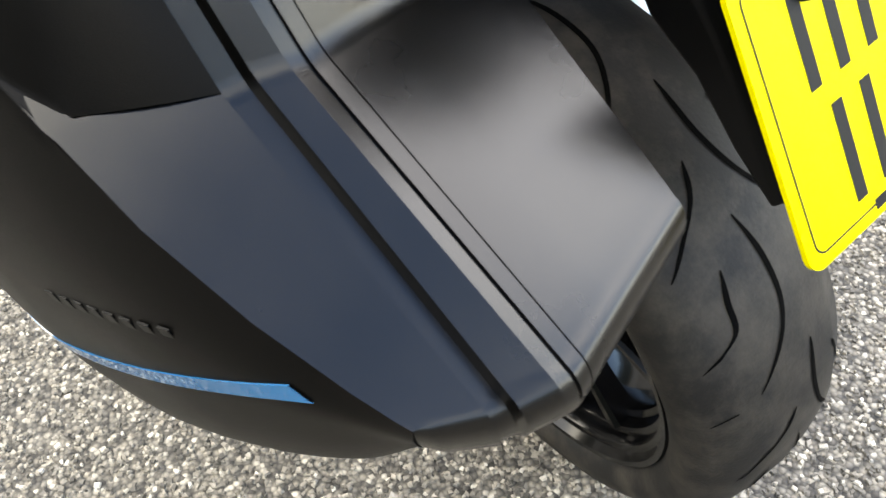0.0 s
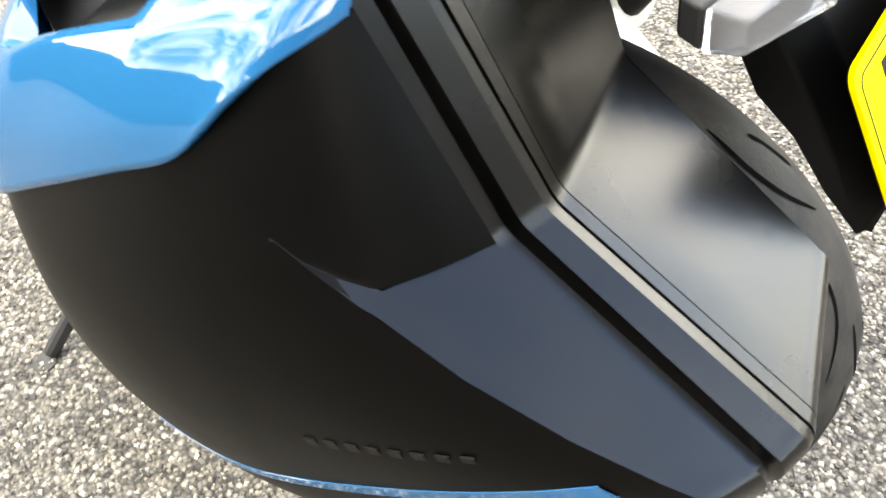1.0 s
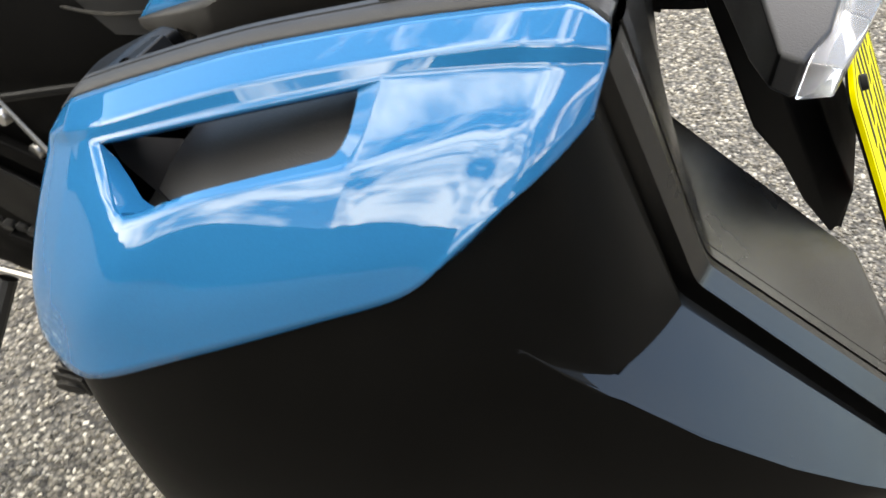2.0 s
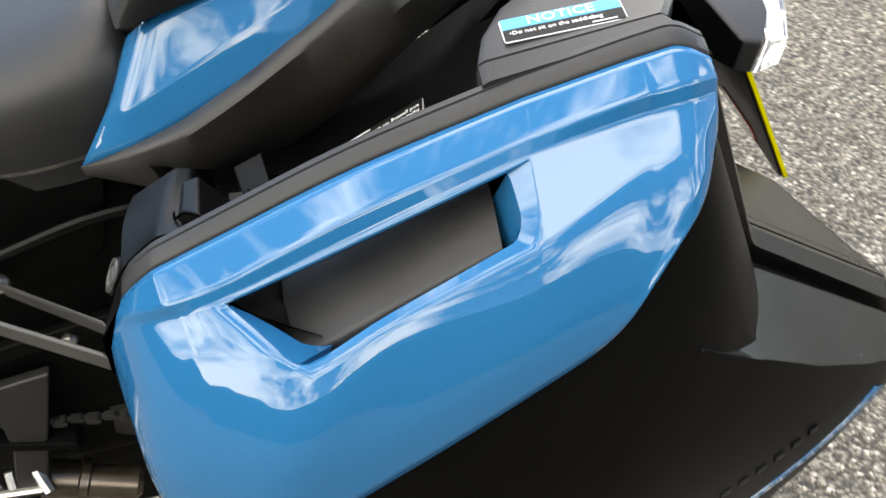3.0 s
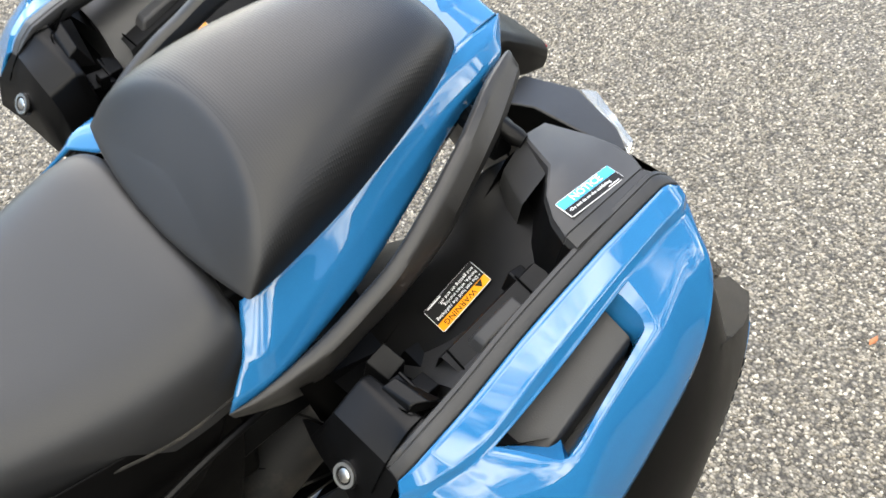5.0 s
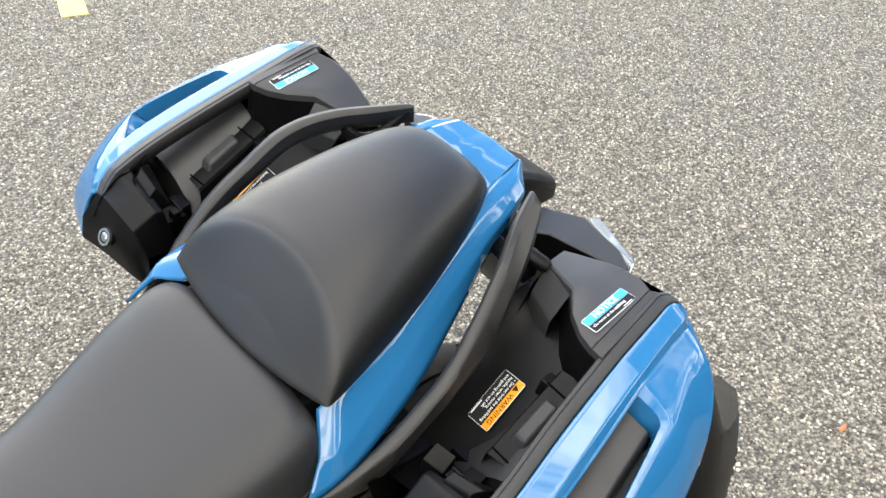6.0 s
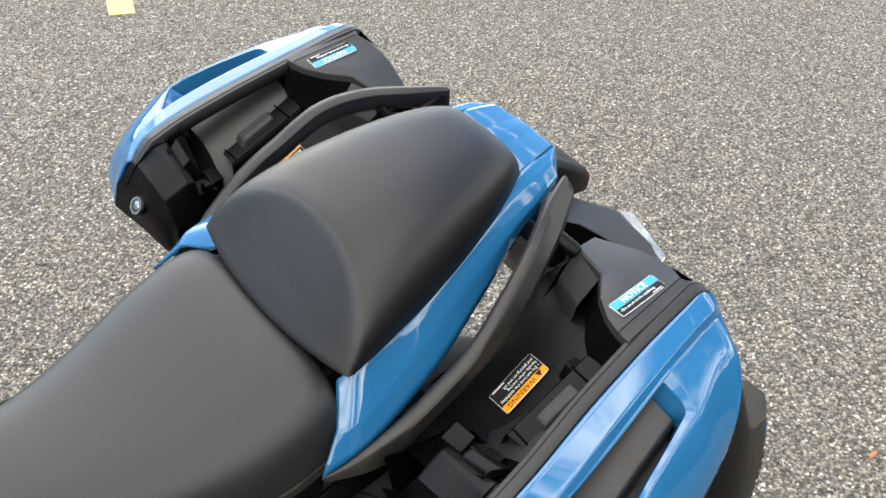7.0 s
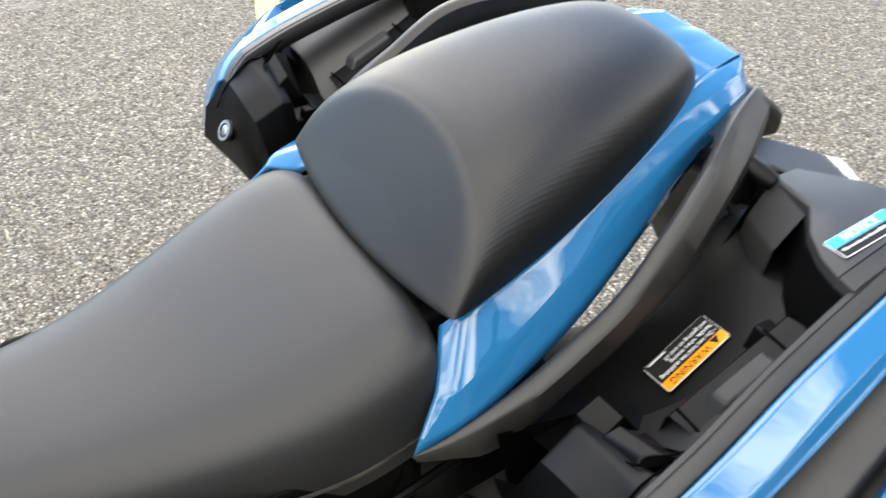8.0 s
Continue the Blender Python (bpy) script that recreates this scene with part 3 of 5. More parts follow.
    # the flank between lid and rear face flows into the shell; a ridge grows out of it towards the tail
    flank = [[(.2625, .3970, .893), (.275, .3735, .917), (.307, .3540, .938), (.317, .3400, .9425), (.3222, .3290, .9455), (.3240, .3215, .947)],
             [(.283, .3985, .882), (.309, .3865, .889), (.331, .370, .892), (.3410, .3525, .892), (.3485, .3370, .890), (.3515, .3220, .8865)],
             [(.303, .398, .872), (.328, .3952, .8548), (.354, .3830, .8355), (.3655, .3640, .8325), (.3750, .3420, .8272), (.381, .3225, .8222)]]
    for j, (mid, f) in ((7, ((.328, .3962, .8545), .48)), (6, ((.283, .3985, .882), .5))):
        for i, r in enumerate(s_rows):
            r.insert(j, mid if i == 0 else tuple(p * (1 - f) + q * f for p, q in zip(r[j - 1], r[j])))
    bm = sheet(s_rows, sg)
    fl = [[bm.verts.new(side(p, sg)) for p in row] for row in flank]
    for i in range(2):
        for j in range(5):
            bm.faces.new((fl[i][j], fl[i][j + 1], fl[i + 1][j + 1], fl[i + 1][j]))
    r1, r2 = (bm.verts.new(side(s_rows[0][j], sg)) for j in (8, 9))
    bm.faces.new((fl[2][0], fl[2][1], r1))
    bm.faces.new((fl[2][1], fl[2][2], r2, r1))
    valley = [(fl[2][0].co.copy(), fl[2][1].co.copy(), .4), (fl[2][1].co.copy(), fl[2][2].co.copy(), .9)]
    bmesh.ops.remove_doubles(bm, verts=bm.verts[:], dist=.0008)
    tighten(bm, [side((.354, .3830, .8355), sg), side((.355, .393, .836), sg)])
    ek = bm.edges.layers.float["crease_edge"]
    ridge = [side(s_rows[0][j], sg) for j in (7, 8, 9)]
    for p, q, c in valley + [(ridge[0], ridge[1], .6), (ridge[1], ridge[2], .95)]:
        for e in bm.edges:
            if all(min((v.co - p).length, (v.co - q).length) < 2e-3 for v in e.verts):
                e[ek] = max(e[ek], c)
    shell = part("outer_shell", bm, SHADED_PLASTIC, bag, "black textured plastic shell in a darker tone for its shade", subsurf=3)
    for lo, hi in (((.10, .20, .60), (.32, .385, .785)), ((.10, .20, .78), (.31, .375, .82)), ((.25, .19, .64), (.44, .33, .70)), ((.24, .20, .80), (.335, .345, .88)), ((.44, .25, .668), (.510, .333, .712))):
        part("case_core", box(lo, hi, sg, .01), SATIN, bag)
    # rear face and the shelf that runs out below it, with the groove and shut line
    # each column: top, bend, tail
    outer_panel = (
        ((.3235, .324, .943), (.355, .393, .836), (.521, .3475, .7257)),
        ((.3238, .322, .945), (.357, .380, .8348), (.5230, .3400, .7237)),
        ((.3240, .3215, .947), (.381, .3225, .8215), (.530, .3165, .7175)),
        ((.3190, .3207, .948), (.376, .3217, .8160), (.525, .3160, .7120)),
        ((.3190, .3105, .956), (.378, .3095, .8150), (.527, .3055, .7090)),
    )
    mid_panel = (
        ((.3255, .3085, .962), (.386, .307, .8232), (.534, .3035, .7162)),
        ((.3262, .2950, .968), (.3905, .2915, .8211), (.5385, .2835, .7142)),
        ((.3265, .2905, .970), (.3898, .2835, .8172), (.5381, .2750, .7099)),
        ((.3245, .2898, .970), (.3878, .2829, .8150), (.5363, .2744, .7077)),
        ((.3245, .2889, .970), (.3878, .2819, .8148), (.5363, .2734, .7075)),
        ((.3268, .2882, .971), (.3894, .2812, .8170), (.5379, .2727, .7097)),
    )
    inner_panel = (
        ((.3270, .2800, .971), (.3866, .2725, .8158), (.5350, .2640, .7086)),
        ((.3258, .2797, .9690), (.3846, .2722, .8136), (.5332, .2637, .7066)),
        ((.3256, .2792, .9690), (.3844, .2717, .8134), (.5330, .2632, .7064)),
        ((.3265, .2790, .971), (.3862, .2715, .8156), (.5346, .2630, .7084)),
        ((.3250, .2450, .968), (.3771, .2400, .8087), (.5232, .2300, .7049)),
        ((.3190, .2435, .966), (.3765, .2380, .8082), (.5226, .2285, .7046)),
        ((.3150, .1560, .945), (.3500, .1460, .7880), (.498, .1570, .697)),
    )
    cols = outer_panel + mid_panel + inner_panel
    lerp = lambda a, b, f: [a[i] * (1 - f) + b[i] * f for i in range(3)]
    rear_rows = [[tuple(lerp(a, b, f)) for a, b, c in cols] for f in (0, .25, .5, .75)]
    # a soft fillet in the bend
    for t in (0, .2, .4, .6, .8, 1):
        row = []
        for k, (a, b, c) in enumerate(cols):
            p, q = lerp(a, b, .945), lerp(b, c, .04)
            if k < 2 and abs(t - .4) < .01:
                row.append(((.330, .3950, .8525), (.333, .3900, .8500))[k])
            elif k < 3:
                row.append(tuple(lerp(p, b, t / .6) if t < .61 else lerp(b, q, (t - .6) / .4)))
            else:
                row.append(tuple(p[i] * (1 - t) ** 2 + b[i] * 2 * t * (1 - t) + q[i] * t * t for i in range(3)))
        rear_rows.append(row)
    bend = len(rear_rows) - 3
    for f in (.3, .6, .85, .955):
        rear_rows.append([tuple(v + (.030 * f * (1 - f) if i == 1 and k == 0 else 0) for i, v in enumerate(lerp(b, c, f))) for k, (a, b, c) in enumerate(cols)])
    for dx, dz, s in ((-.0020, .0010, 1), (.0018, -.0010, 1), (.0045, -.0040, .999), (.0065, -.0085, .996), (.0075, -.014, .99), (.0065, -.024, .97), (.002, -.036, .93), (-.008, -.045, .88), (-.030, -.050, .82), (-.090, -.045, .8)):
        rear_rows.append([(c[0] + dx * (.2 if k == 0 else .6 if k == 1 else 1) - (dz * -.30 if k == 0 else dz * -.12 if k == 1 else 0), .29 + (c[1] - .29) * s if c[1] > .29 else c[1], c[2] + dz) for k, (a, b, c) in enumerate(cols)])
    rear_panel = part("rear_panel", sheet(rear_rows, sg, {(i, j) for i in range(bend) for j in (0, 1)} - {(bend - 1, 0)}), PLASTIC, bag, "black textured rear face with a groove and shut line", smooth=35)
    n = len(cols)
    for e in rear_panel.data.edges:
        i, j = sorted(e.vertices)
        if j - i == n and i % n in (2, 3, 4, 5, 6, 7, 10, 11):
            e.use_edge_sharp = True
    # blue accent strip low on the flank
    bpy.context.view_layer.update()
    skin = shell.evaluated_get(bpy.context.evaluated_depsgraph_get())

    def onto(x, z, lift):
        """The point of the shell's flank at x and z, lifted outward."""
        hit, place, normal, _ = skin.ray_cast(Vector((x, sg * .60, z)), Vector((0, -sg, 0)))
        if not hit:
            return Vector((x, sg * .40, z)), Vector((0, sg, 0))
        if normal.y * sg < 0:
            normal = -normal
        return place + normal * lift, normal
    line = smooth_line([(.478, .7365, 0), (.46, .7322, 0), (.42, .7160, 0), (.38, .6950, 0), (.34, .6725, 0), (.30, .6540, 0), (.26, .6405, 0), (.22, .6325, 0), (.17, .6290, 0)], 4)
    strip_rows = [[], [], [], []]
    spots = [onto(p.x, p.y, 0) for p in line]
    for _ in range(3):
        spots = [spots[0]] + [((a[0] + 2 * c[0] + e[0]) / 4, (a[1] + 2 * c[1] + e[1]).normalized()) for a, c, e in zip(spots[:-2], spots[1:-1], spots[2:])] + [spots[-1]]
    for i, (q, nrm) in enumerate(spots):
        p = line[i]
        fwd = spots[min(i + 1, len(line) - 1)][0] - spots[max(i - 1, 0)][0]
        fwd = (fwd - nrm * fwd.dot(nrm)).normalized()
        across = nrm.cross(fwd)
        if across.z < 0:
            across = -across
        for row, (off, lift) in zip(strip_rows, ((.0054, -.003), (.0048, .0010), (-.0048, .0010), (-.0054, -.003))):
            back = max(0, (.007 if off > 0 else 0) - (line[0] - p).length) if i < 6 else 0
            if off < 0:
                back = -.002 * max(0, 1 - i / 3)
            s = q + across * off + nrm * lift + fwd * back
            row.append((s.x, s.y * sg, s.z))
    part("accent_strip", sheet(strip_rows, sg), BLUE, bag, "blue accent strip")
    # raised maker's mark as plain bars
    for i in range(8):
        f = i / 7
        q, nrm = onto(.324 + .088 * f, .7275 + .021 * f, .0002)
        u = Vector((.98, 0, .20)) - nrm * Vector((.98, 0, .20)).dot(nrm)
        mk = part("maker_mark", rect_bm(-.0038, -.0050, .0038, .0050, -.0010, .0012), SATIN, bag)
        mk.matrix_basis = basis(q, u * -sg, Vector((0, 0, 1)))
    # inner shell: front block, well and rear plateau
    front_block = [
        [(.012, .312, .857), (.010, .290, .861), (.009, .262, .859), (.011, .2330, .850), (.016, .2260, .832), (.020, .2200, .810)],
        [(.029, .309, .8815), (.0350, .2830, .8790), (.0375, .2560, .8745), (.0400, .2297, .8675), (.0430, .2235, .8400), (.046, .2180, .812)],
        [(.050, .304, .8900), (.0500, .2830, .8800), (.0505, .2560, .8735), (.0500, .2300, .8655), (.0520, .2235, .8380), (.054, .2180, .810)],
        [(.056, .300, .850), (.056, .282, .845), (.057, .257, .842), (.057, .232, .836), (.058, .2240, .826), (.060, .2180, .805)],
    ]
    part("inner_block", sheet(dense(front_block, row_corners=(1, 2), col_corners=(3,), row_r=.0045, col_r=.004, n_along=4, n_across=3)[0], sg), SATIN, bag, smooth=180)
    pad = [[side(p, sg) for p in ((.041, .247, .862), (.043, .284, .876), (.074, .297, .884), (.072, .250, .852))],
           [side(p, sg) for p in ((.046, .250, .8755), (.0475, .280, .885), (.058, .289, .8905), (.056, .252, .8815))]]
    part("block_pad", loft(pad), SATIN, bag, bevel=.002)
    # thin black tubes paint the shade of the shut lines
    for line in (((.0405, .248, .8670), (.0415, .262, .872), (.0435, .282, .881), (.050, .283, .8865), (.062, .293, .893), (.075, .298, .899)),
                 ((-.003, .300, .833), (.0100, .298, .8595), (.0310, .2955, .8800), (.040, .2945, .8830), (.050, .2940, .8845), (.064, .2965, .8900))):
        part("shut_line_shade", tube(smooth_line([side(p, sg) for p in line], 3), .0008, 6), GAP_SHADE, bag)
    front_wall = [
        [(.012, .312, .857), (.010, .290, .861), (.009, .262, .859), (.011, .2330, .850), (.016, .2260, .832), (.020, .2200, .810)],
        [(-.009, .318, .825), (-.004, .292, .826), (-.001, .262, .828), (.003, .232, .824), (.010, .2230, .812), (.016, .2130, .795)],
        [(-.013, .320, .790), (-.006, .290, .788), (-.002, .262, .786), (.001, .232, .785), (.006, .210, .782), (.012, .190, .780)],
        [(.014, .322, .750), (.018, .290, .748), (.022, .262, .747), (.024, .232, .747), (.028, .205, .748), (.032, .186, .750)],
        [(.080, .310, .640), (.083, .290, .638), (.085, .262, .637), (.087, .232, .637), (.090, .205, .638), (.092, .186, .640)],
    ]
    part("inner_front", sheet(front_wall, sg), SATIN, bag, smooth=50)
    lock = part("lock", disc(side((-.0015, .2715, .8195), sg), (-.86, 0, .5), .0125, .006), SATIN, bag)
    part("lock_ring", disc(side((-.0062, .2715, .8222), sg), (-.86, 0, .5), .0108, .002, inner=.0078), STEEL, lock, "steel lock ring")
    part("lock_core", disc(side((-.0062, .2715, .8222), sg), (-.86, 0, .5), .0060, .0018), STEEL, lock, "steel lock core")
    floor_rows = []
    for x, z in ((.050, .800), (.085, .800), (.104, .800), (.108, .800), (.140, .828), (.195, .868), (.232, .897), (.262, .905), (.312, .90)):
        floor_rows.append([(x, d, z + dz) for d, dz in ((.141, -.060), (.143, .003), (.146, .006), (.165, .002), (.185, -.002), (.225, .008), (.262, .014))])
    part("well_floor", sheet(floor_rows, sg), SATIN, bag, smooth=25)
    # latch in the well
    plate = [[side(p, sg) for p in ((.068, .2035, .810), (.0885, .2030, .810), (.0935, .2290, .810), (.0735, .2300, .810))],
             [side(p, sg) for p in ((.0685, .2045, .8350), (.0880, .2040, .8455), (.0925, .2285, .8425), (.0742, .2294, .8290))]]
    part("latch_plate", loft(plate), SATIN, bag, bevel=.0015)
    part("latch_body", box((.056, .234, .805), (.088, .266, .836), sg, .003), SATIN, bag, bevel=.002)
    tab = [[side(p, sg) for p in ((.080, .2440, .818), (.0975, .2440, .818), (.1005, .2650, .818), (.083, .2680, .818))],
           [side(p, sg) for p in ((.0810, .2450, .8400), (.0970, .2450, .8430), (.0996, .2643, .8425), (.0835, .2670, .8480))]]
    part("latch_tab", loft(tab), SATIN, bag, bevel=.0015)
    part("latch_tab", box((.066, .2350, .832), (.078, .2480, .846), sg, .001), SATIN, bag, bevel=.001)
    part("latch_pin", tube([side(p, sg) for p in ((.079, .236, .845), (.079, .263, .848))], .002, 8), SATIN, bag)
    # ledge between the well and the trim, with its raised bar and shut lines
    top_z = lambda x: .857 + .52 * (x - .116)
    ledge = [[(x, .2440, top_z(x) - .040), (x, .2475, top_z(x) - .004), (x, .2500, top_z(x)), (x, .262, top_z(x) + .002), (x, .300, top_z(x) + .004)] for x in (.112, .130, .150, .195, .212)]
    part("well_ledge", sheet(ledge, sg), SATIN, bag, smooth=25)
    bar = [[side(p, sg) for p in ((.131, .2555, top_z(.131) - .002), (.182, .2555, top_z(.182) - .002), (.182, .2775, top_z(.182)), (.131, .2775, top_z(.131)))],
           [side(p, sg) for p in ((.1355, .2590, top_z(.1355) + .011), (.178, .2590, top_z(.178) + .010), (.178, .2745, top_z(.178) + .011), (.1355, .2745, top_z(.1355) + .012))]]
    part("ledge_bar", loft(bar), TRIM, bag, bevel=.004)
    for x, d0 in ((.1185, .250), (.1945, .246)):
        part("shut_line_shade", tube([side((x, d0, top_z(x) + .0005), sg), side((x - .004, d0 + .040, top_z(x) + .003), sg)], .0012, 6), GAP_SHADE, bag)
    # rear plateau with the notice sticker
    plat_cols = [  # front and rear end of each line along the plateau
        ((.2140, .2845, .9500), (.3150, .2790, .9720)), ((.2140, .2838, .9605), (.3120, .2782, .9812)), ((.2137, .2720, .9622), (.3075, .2672, .9795)),
        ((.2140, .2714, .9608), (.3075, .2667, .9780)), ((.2140, .2708, .9608), (.3075, .2662, .9780)), ((.2137, .2702, .9622), (.3075, .2656, .9793)),
        ((.2190, .2520, .9630), (.3170, .2480, .9755)), ((.2330, .2305, .9640), (.3190, .2290, .9720)), ((.2590, .2085, .9640), (.3180, .2080, .9665)), ((.2810, .1600, .9510), (.3140, .1565, .9465)),
    ]
    plat = [[(a[0] - .002, a[1], a[2] - .010) for a, b in plat_cols], [(a[0] - .0015, a[1], a[2] - .002) for a, b in plat_cols]]
    plat += [[mix(a, b, f) for a, b in plat_cols] for f in (.02, .35, .65, .94, .98)]
    plat += [[(b[0] + .0025, b[1], b[2] - .003) for a, b in plat_cols], [(b[0] + .004, b[1], b[2] - .012) for a, b in plat_cols]]
    top = part("inner_top", sheet(plat, sg), TRIM, bag, "black plastic rear top of the case", smooth=32)
    bpy.context.view_layer.update()
    from_above = top.evaluated_get(bpy.context.evaluated_depsgraph_get())

    def seat_label(x0, x1, d, dd):
        """A pose on the plateau with x along it, a hair above its face."""
        hit = lambda x, q: from_above.ray_cast(Vector((x, sg * q, 1.2)), Vector((0, 0, -1)))[1]
        a, c, e = hit(x0, d), hit(x1, d), hit((x0 + x1) / 2, d - dd)
        u, v = (c - a) * -sg, (e - (a + c) / 2)
        m = basis((a + c) / 2, u, v)
        return m @ Matrix.Translation((0, 0, .0004))
    slope = [[(.280, .160, .950), (.2615, .2085, .9600)], [(.277, .161, .946), (.2590, .2080, .9560)], [(.2560, .1640, .9230), (.2370, .2060, .9250)], [(.2540, .1640, .8600), (.2360, .2060, .8600)]]
    part("well_slope", sheet(dense(slope, row_corners=(2,), row_r=.003, n_along=2, n_across=2)[0], sg), TRIM, bag, smooth=60)
    part("well_step", box((.190, .236, .86), (.212, .268, .898), sg, .003), SATIN, bag, bevel=.002)
    wall_rows = [plat[0], [(p[0] - .002, p[1], .895 - .12 * max(0, .25 - p[1])) for p in plat[0]]]
    part("well_wall", sheet(wall_rows, sg), SATIN, bag, smooth=30)
    inner_wall = [[(.012, .187, .826), (.10, .186, .80), (.20, .172, .86), (.262, .160, .932), (.316, .157, .945), (.350, .147, .789), (.498, .158, .696)],
                  [(.036, .186, .745), (.10, .186, .70), (.20, .172, .70), (.262, .160, .70), (.316, .157, .70), (.350, .147, .70), (.47, .158, .66)],
                  [(.092, .186, .640), (.12, .186, .625), (.20, .176, .615), (.262, .170, .62), (.316, .165, .63), (.350, .160, .64), (.44, .16, .665)],
                  [(.110, .295, .615), (.13, .292, .58), (.20, .290, .55), (.262, .288, .558), (.316, .286, .578), (.352, .285, .600), (.49, .28, .682)]]
    part("inner_wall", sheet(inner_wall, sg), PLASTIC, bag, smooth=40)
    if sg < 0:
        notice_label(bag, seat_label(.2293, .2893, .253, .014))
        warning_label(bag, basis((.1675, -.2120, .8545), (.0515, .001, .0335), (.02, 1, -.26)) @ pose(0, 0, .002, 0, 0, 180))
    else:
        notice_label(bag, seat_label(.2293, .2893, .253, .014))
        warning_label(bag, basis((.1675, .2120, .8545), (.0515, -.001, .0335), (-.02, 1, .26)) @ pose(0, 0, .002))
    return bag


build_saddlebag(-1, "blue and black hard plastic saddlebag with a notice sticker on top")
build_saddlebag(1, "blue and black hard saddlebag on the exhaust side of the motorcycle")

# ---- motorcycle ----
bike = thing("motorcycle", "blue and black touring motorcycle leaning on its side stand", "motorcycle")


def arch(x_low, x_top, half, z_low, z_top, full=2.6, k=16):
    """A seat section: an arch from one lower edge over the top to the other."""
    out = []
    for i in range(k + 1):
        a = math.pi * i / k
        c, s = math.cos(a), math.sin(a)
        y = -half * (abs(c) ** (2 / full)) * (1 if c >= 0 else -1)
        h = abs(s) ** (2 / full)
        out.append(Vector((x_low + (x_top - x_low) * h, y, z_low + (z_top - z_low) * h)))
    return out


def build_seats():
    secs = [(.006, .056, .1286, .892, .982, 2.09), (.010, .064, .1295, .893, .9868, 2.15), (.022, .078, .1290, .896, .991, 2.3), (.06, .10, .124, .906, .999, 2.5), (.12, .135, .114, .922, 1.009, 2.6),
            (.18, .185, .100, .944, 1.018, 2.7), (.235, .234, .084, .965, 1.022, 2.7), (.268, .263, .070, .978, 1.019, 2.7), (.282, .276, .060, .984, 1.011, 2.6), (.289, .284, .052, .986, 1.000, 2.4)]
    bm = bmesh.new()
    ck = bm.edges.layers.float.new("crease_edge")
    vs = [[bm.verts.new(p) for p in arch(*s)] for s in secs]
    for a, b in zip(vs[:-1], vs[1:]):
        for j in range(len(a) - 1):
            bm.faces.new((a[j], a[j + 1], b[j + 1], b[j]))
    bm.faces.new(vs[-1])
    # flat front face, its lower edge dipping towards the rider seat
    n = len(vs[0])
    def face_point(y, z):
        dip = .016 * (1 - (y / .130) ** 2) * min(1, max(0, (.985 - z) / .095))
        return Vector((.006 + (z - .892) * .5556 - dip, y, z))
    low = [face_point(.1286 * math.cos(math.pi * i / n), .892 - .003 * math.sin(math.pi * i / n)) for i in range(1, n)]
    ring = vs[0] + [bm.verts.new(p) for p in low]
    last = ring
    ribbed = set(bm.faces)
    for f in (.93, .75, .5, .25):
        nxt = [bm.verts.new(face_point(v.co.y * f, .930 + (v.co.z - .930) * f) + Vector((-.0015, 0, .001))) for v in ring]
        for j in range(len(ring)):
            k = (j + 1) % len(ring)
            bm.faces.new((last[j], last[k], nxt[k], nxt[j]))
        last = nxt
    bm.faces.new(last)
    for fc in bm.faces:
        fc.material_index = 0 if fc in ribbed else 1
    for j in range(n - 1):
        bm.edges.get((vs[0][j], vs[0][j + 1]))[ck] = .12
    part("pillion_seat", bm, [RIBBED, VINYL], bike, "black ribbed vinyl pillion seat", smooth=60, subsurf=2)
    secs = [(.022, .006, .120, .800, .880, 4), (.004, -.008, .139, .790, .885, 4.5), (-.022, -.026, .1465, .782, .884, 4.8), (-.08, -.08, .145, .765, .862, 4.6), (-.14, -.14, .130, .752, .840, 4.2), (-.20, -.20, .111, .742, .825, 4),
            (-.27, -.27, .095, .738, .818, 3.6), (-.35, -.35, .092, .74, .824, 3), (-.46, -.46, .080, .755, .838, 2.5), (-.56, -.56, .072, .78, .865, 2.4)]
    bm = bmesh.new()
    vs = [[bm.verts.new(p) for p in arch(*s)] for s in secs]
    for a, b in zip(vs[:-1], vs[1:]):
        for j in range(len(a) - 1):
            bm.faces.new((a[j], a[j + 1], b[j + 1], b[j]))
    bm.faces.new(vs[0])
    bm.faces.new(vs[-1])
    part("rider_seat", bm, VINYL, bike, "black smooth vinyl rider seat", smooth=60, subsurf=2)
    for sg in (-1, 1):
        edge = smooth_line([side(p, sg) for p in ((-.02, .1490, .806), (-.08, .1478, .790), (-.14, .1330, .776), (-.20, .1140, .765), (-.27, .0975, .760))], 4)
        part("seat_piping", tube(edge, .0016, 6), RUBBER, bike)


build_seats()


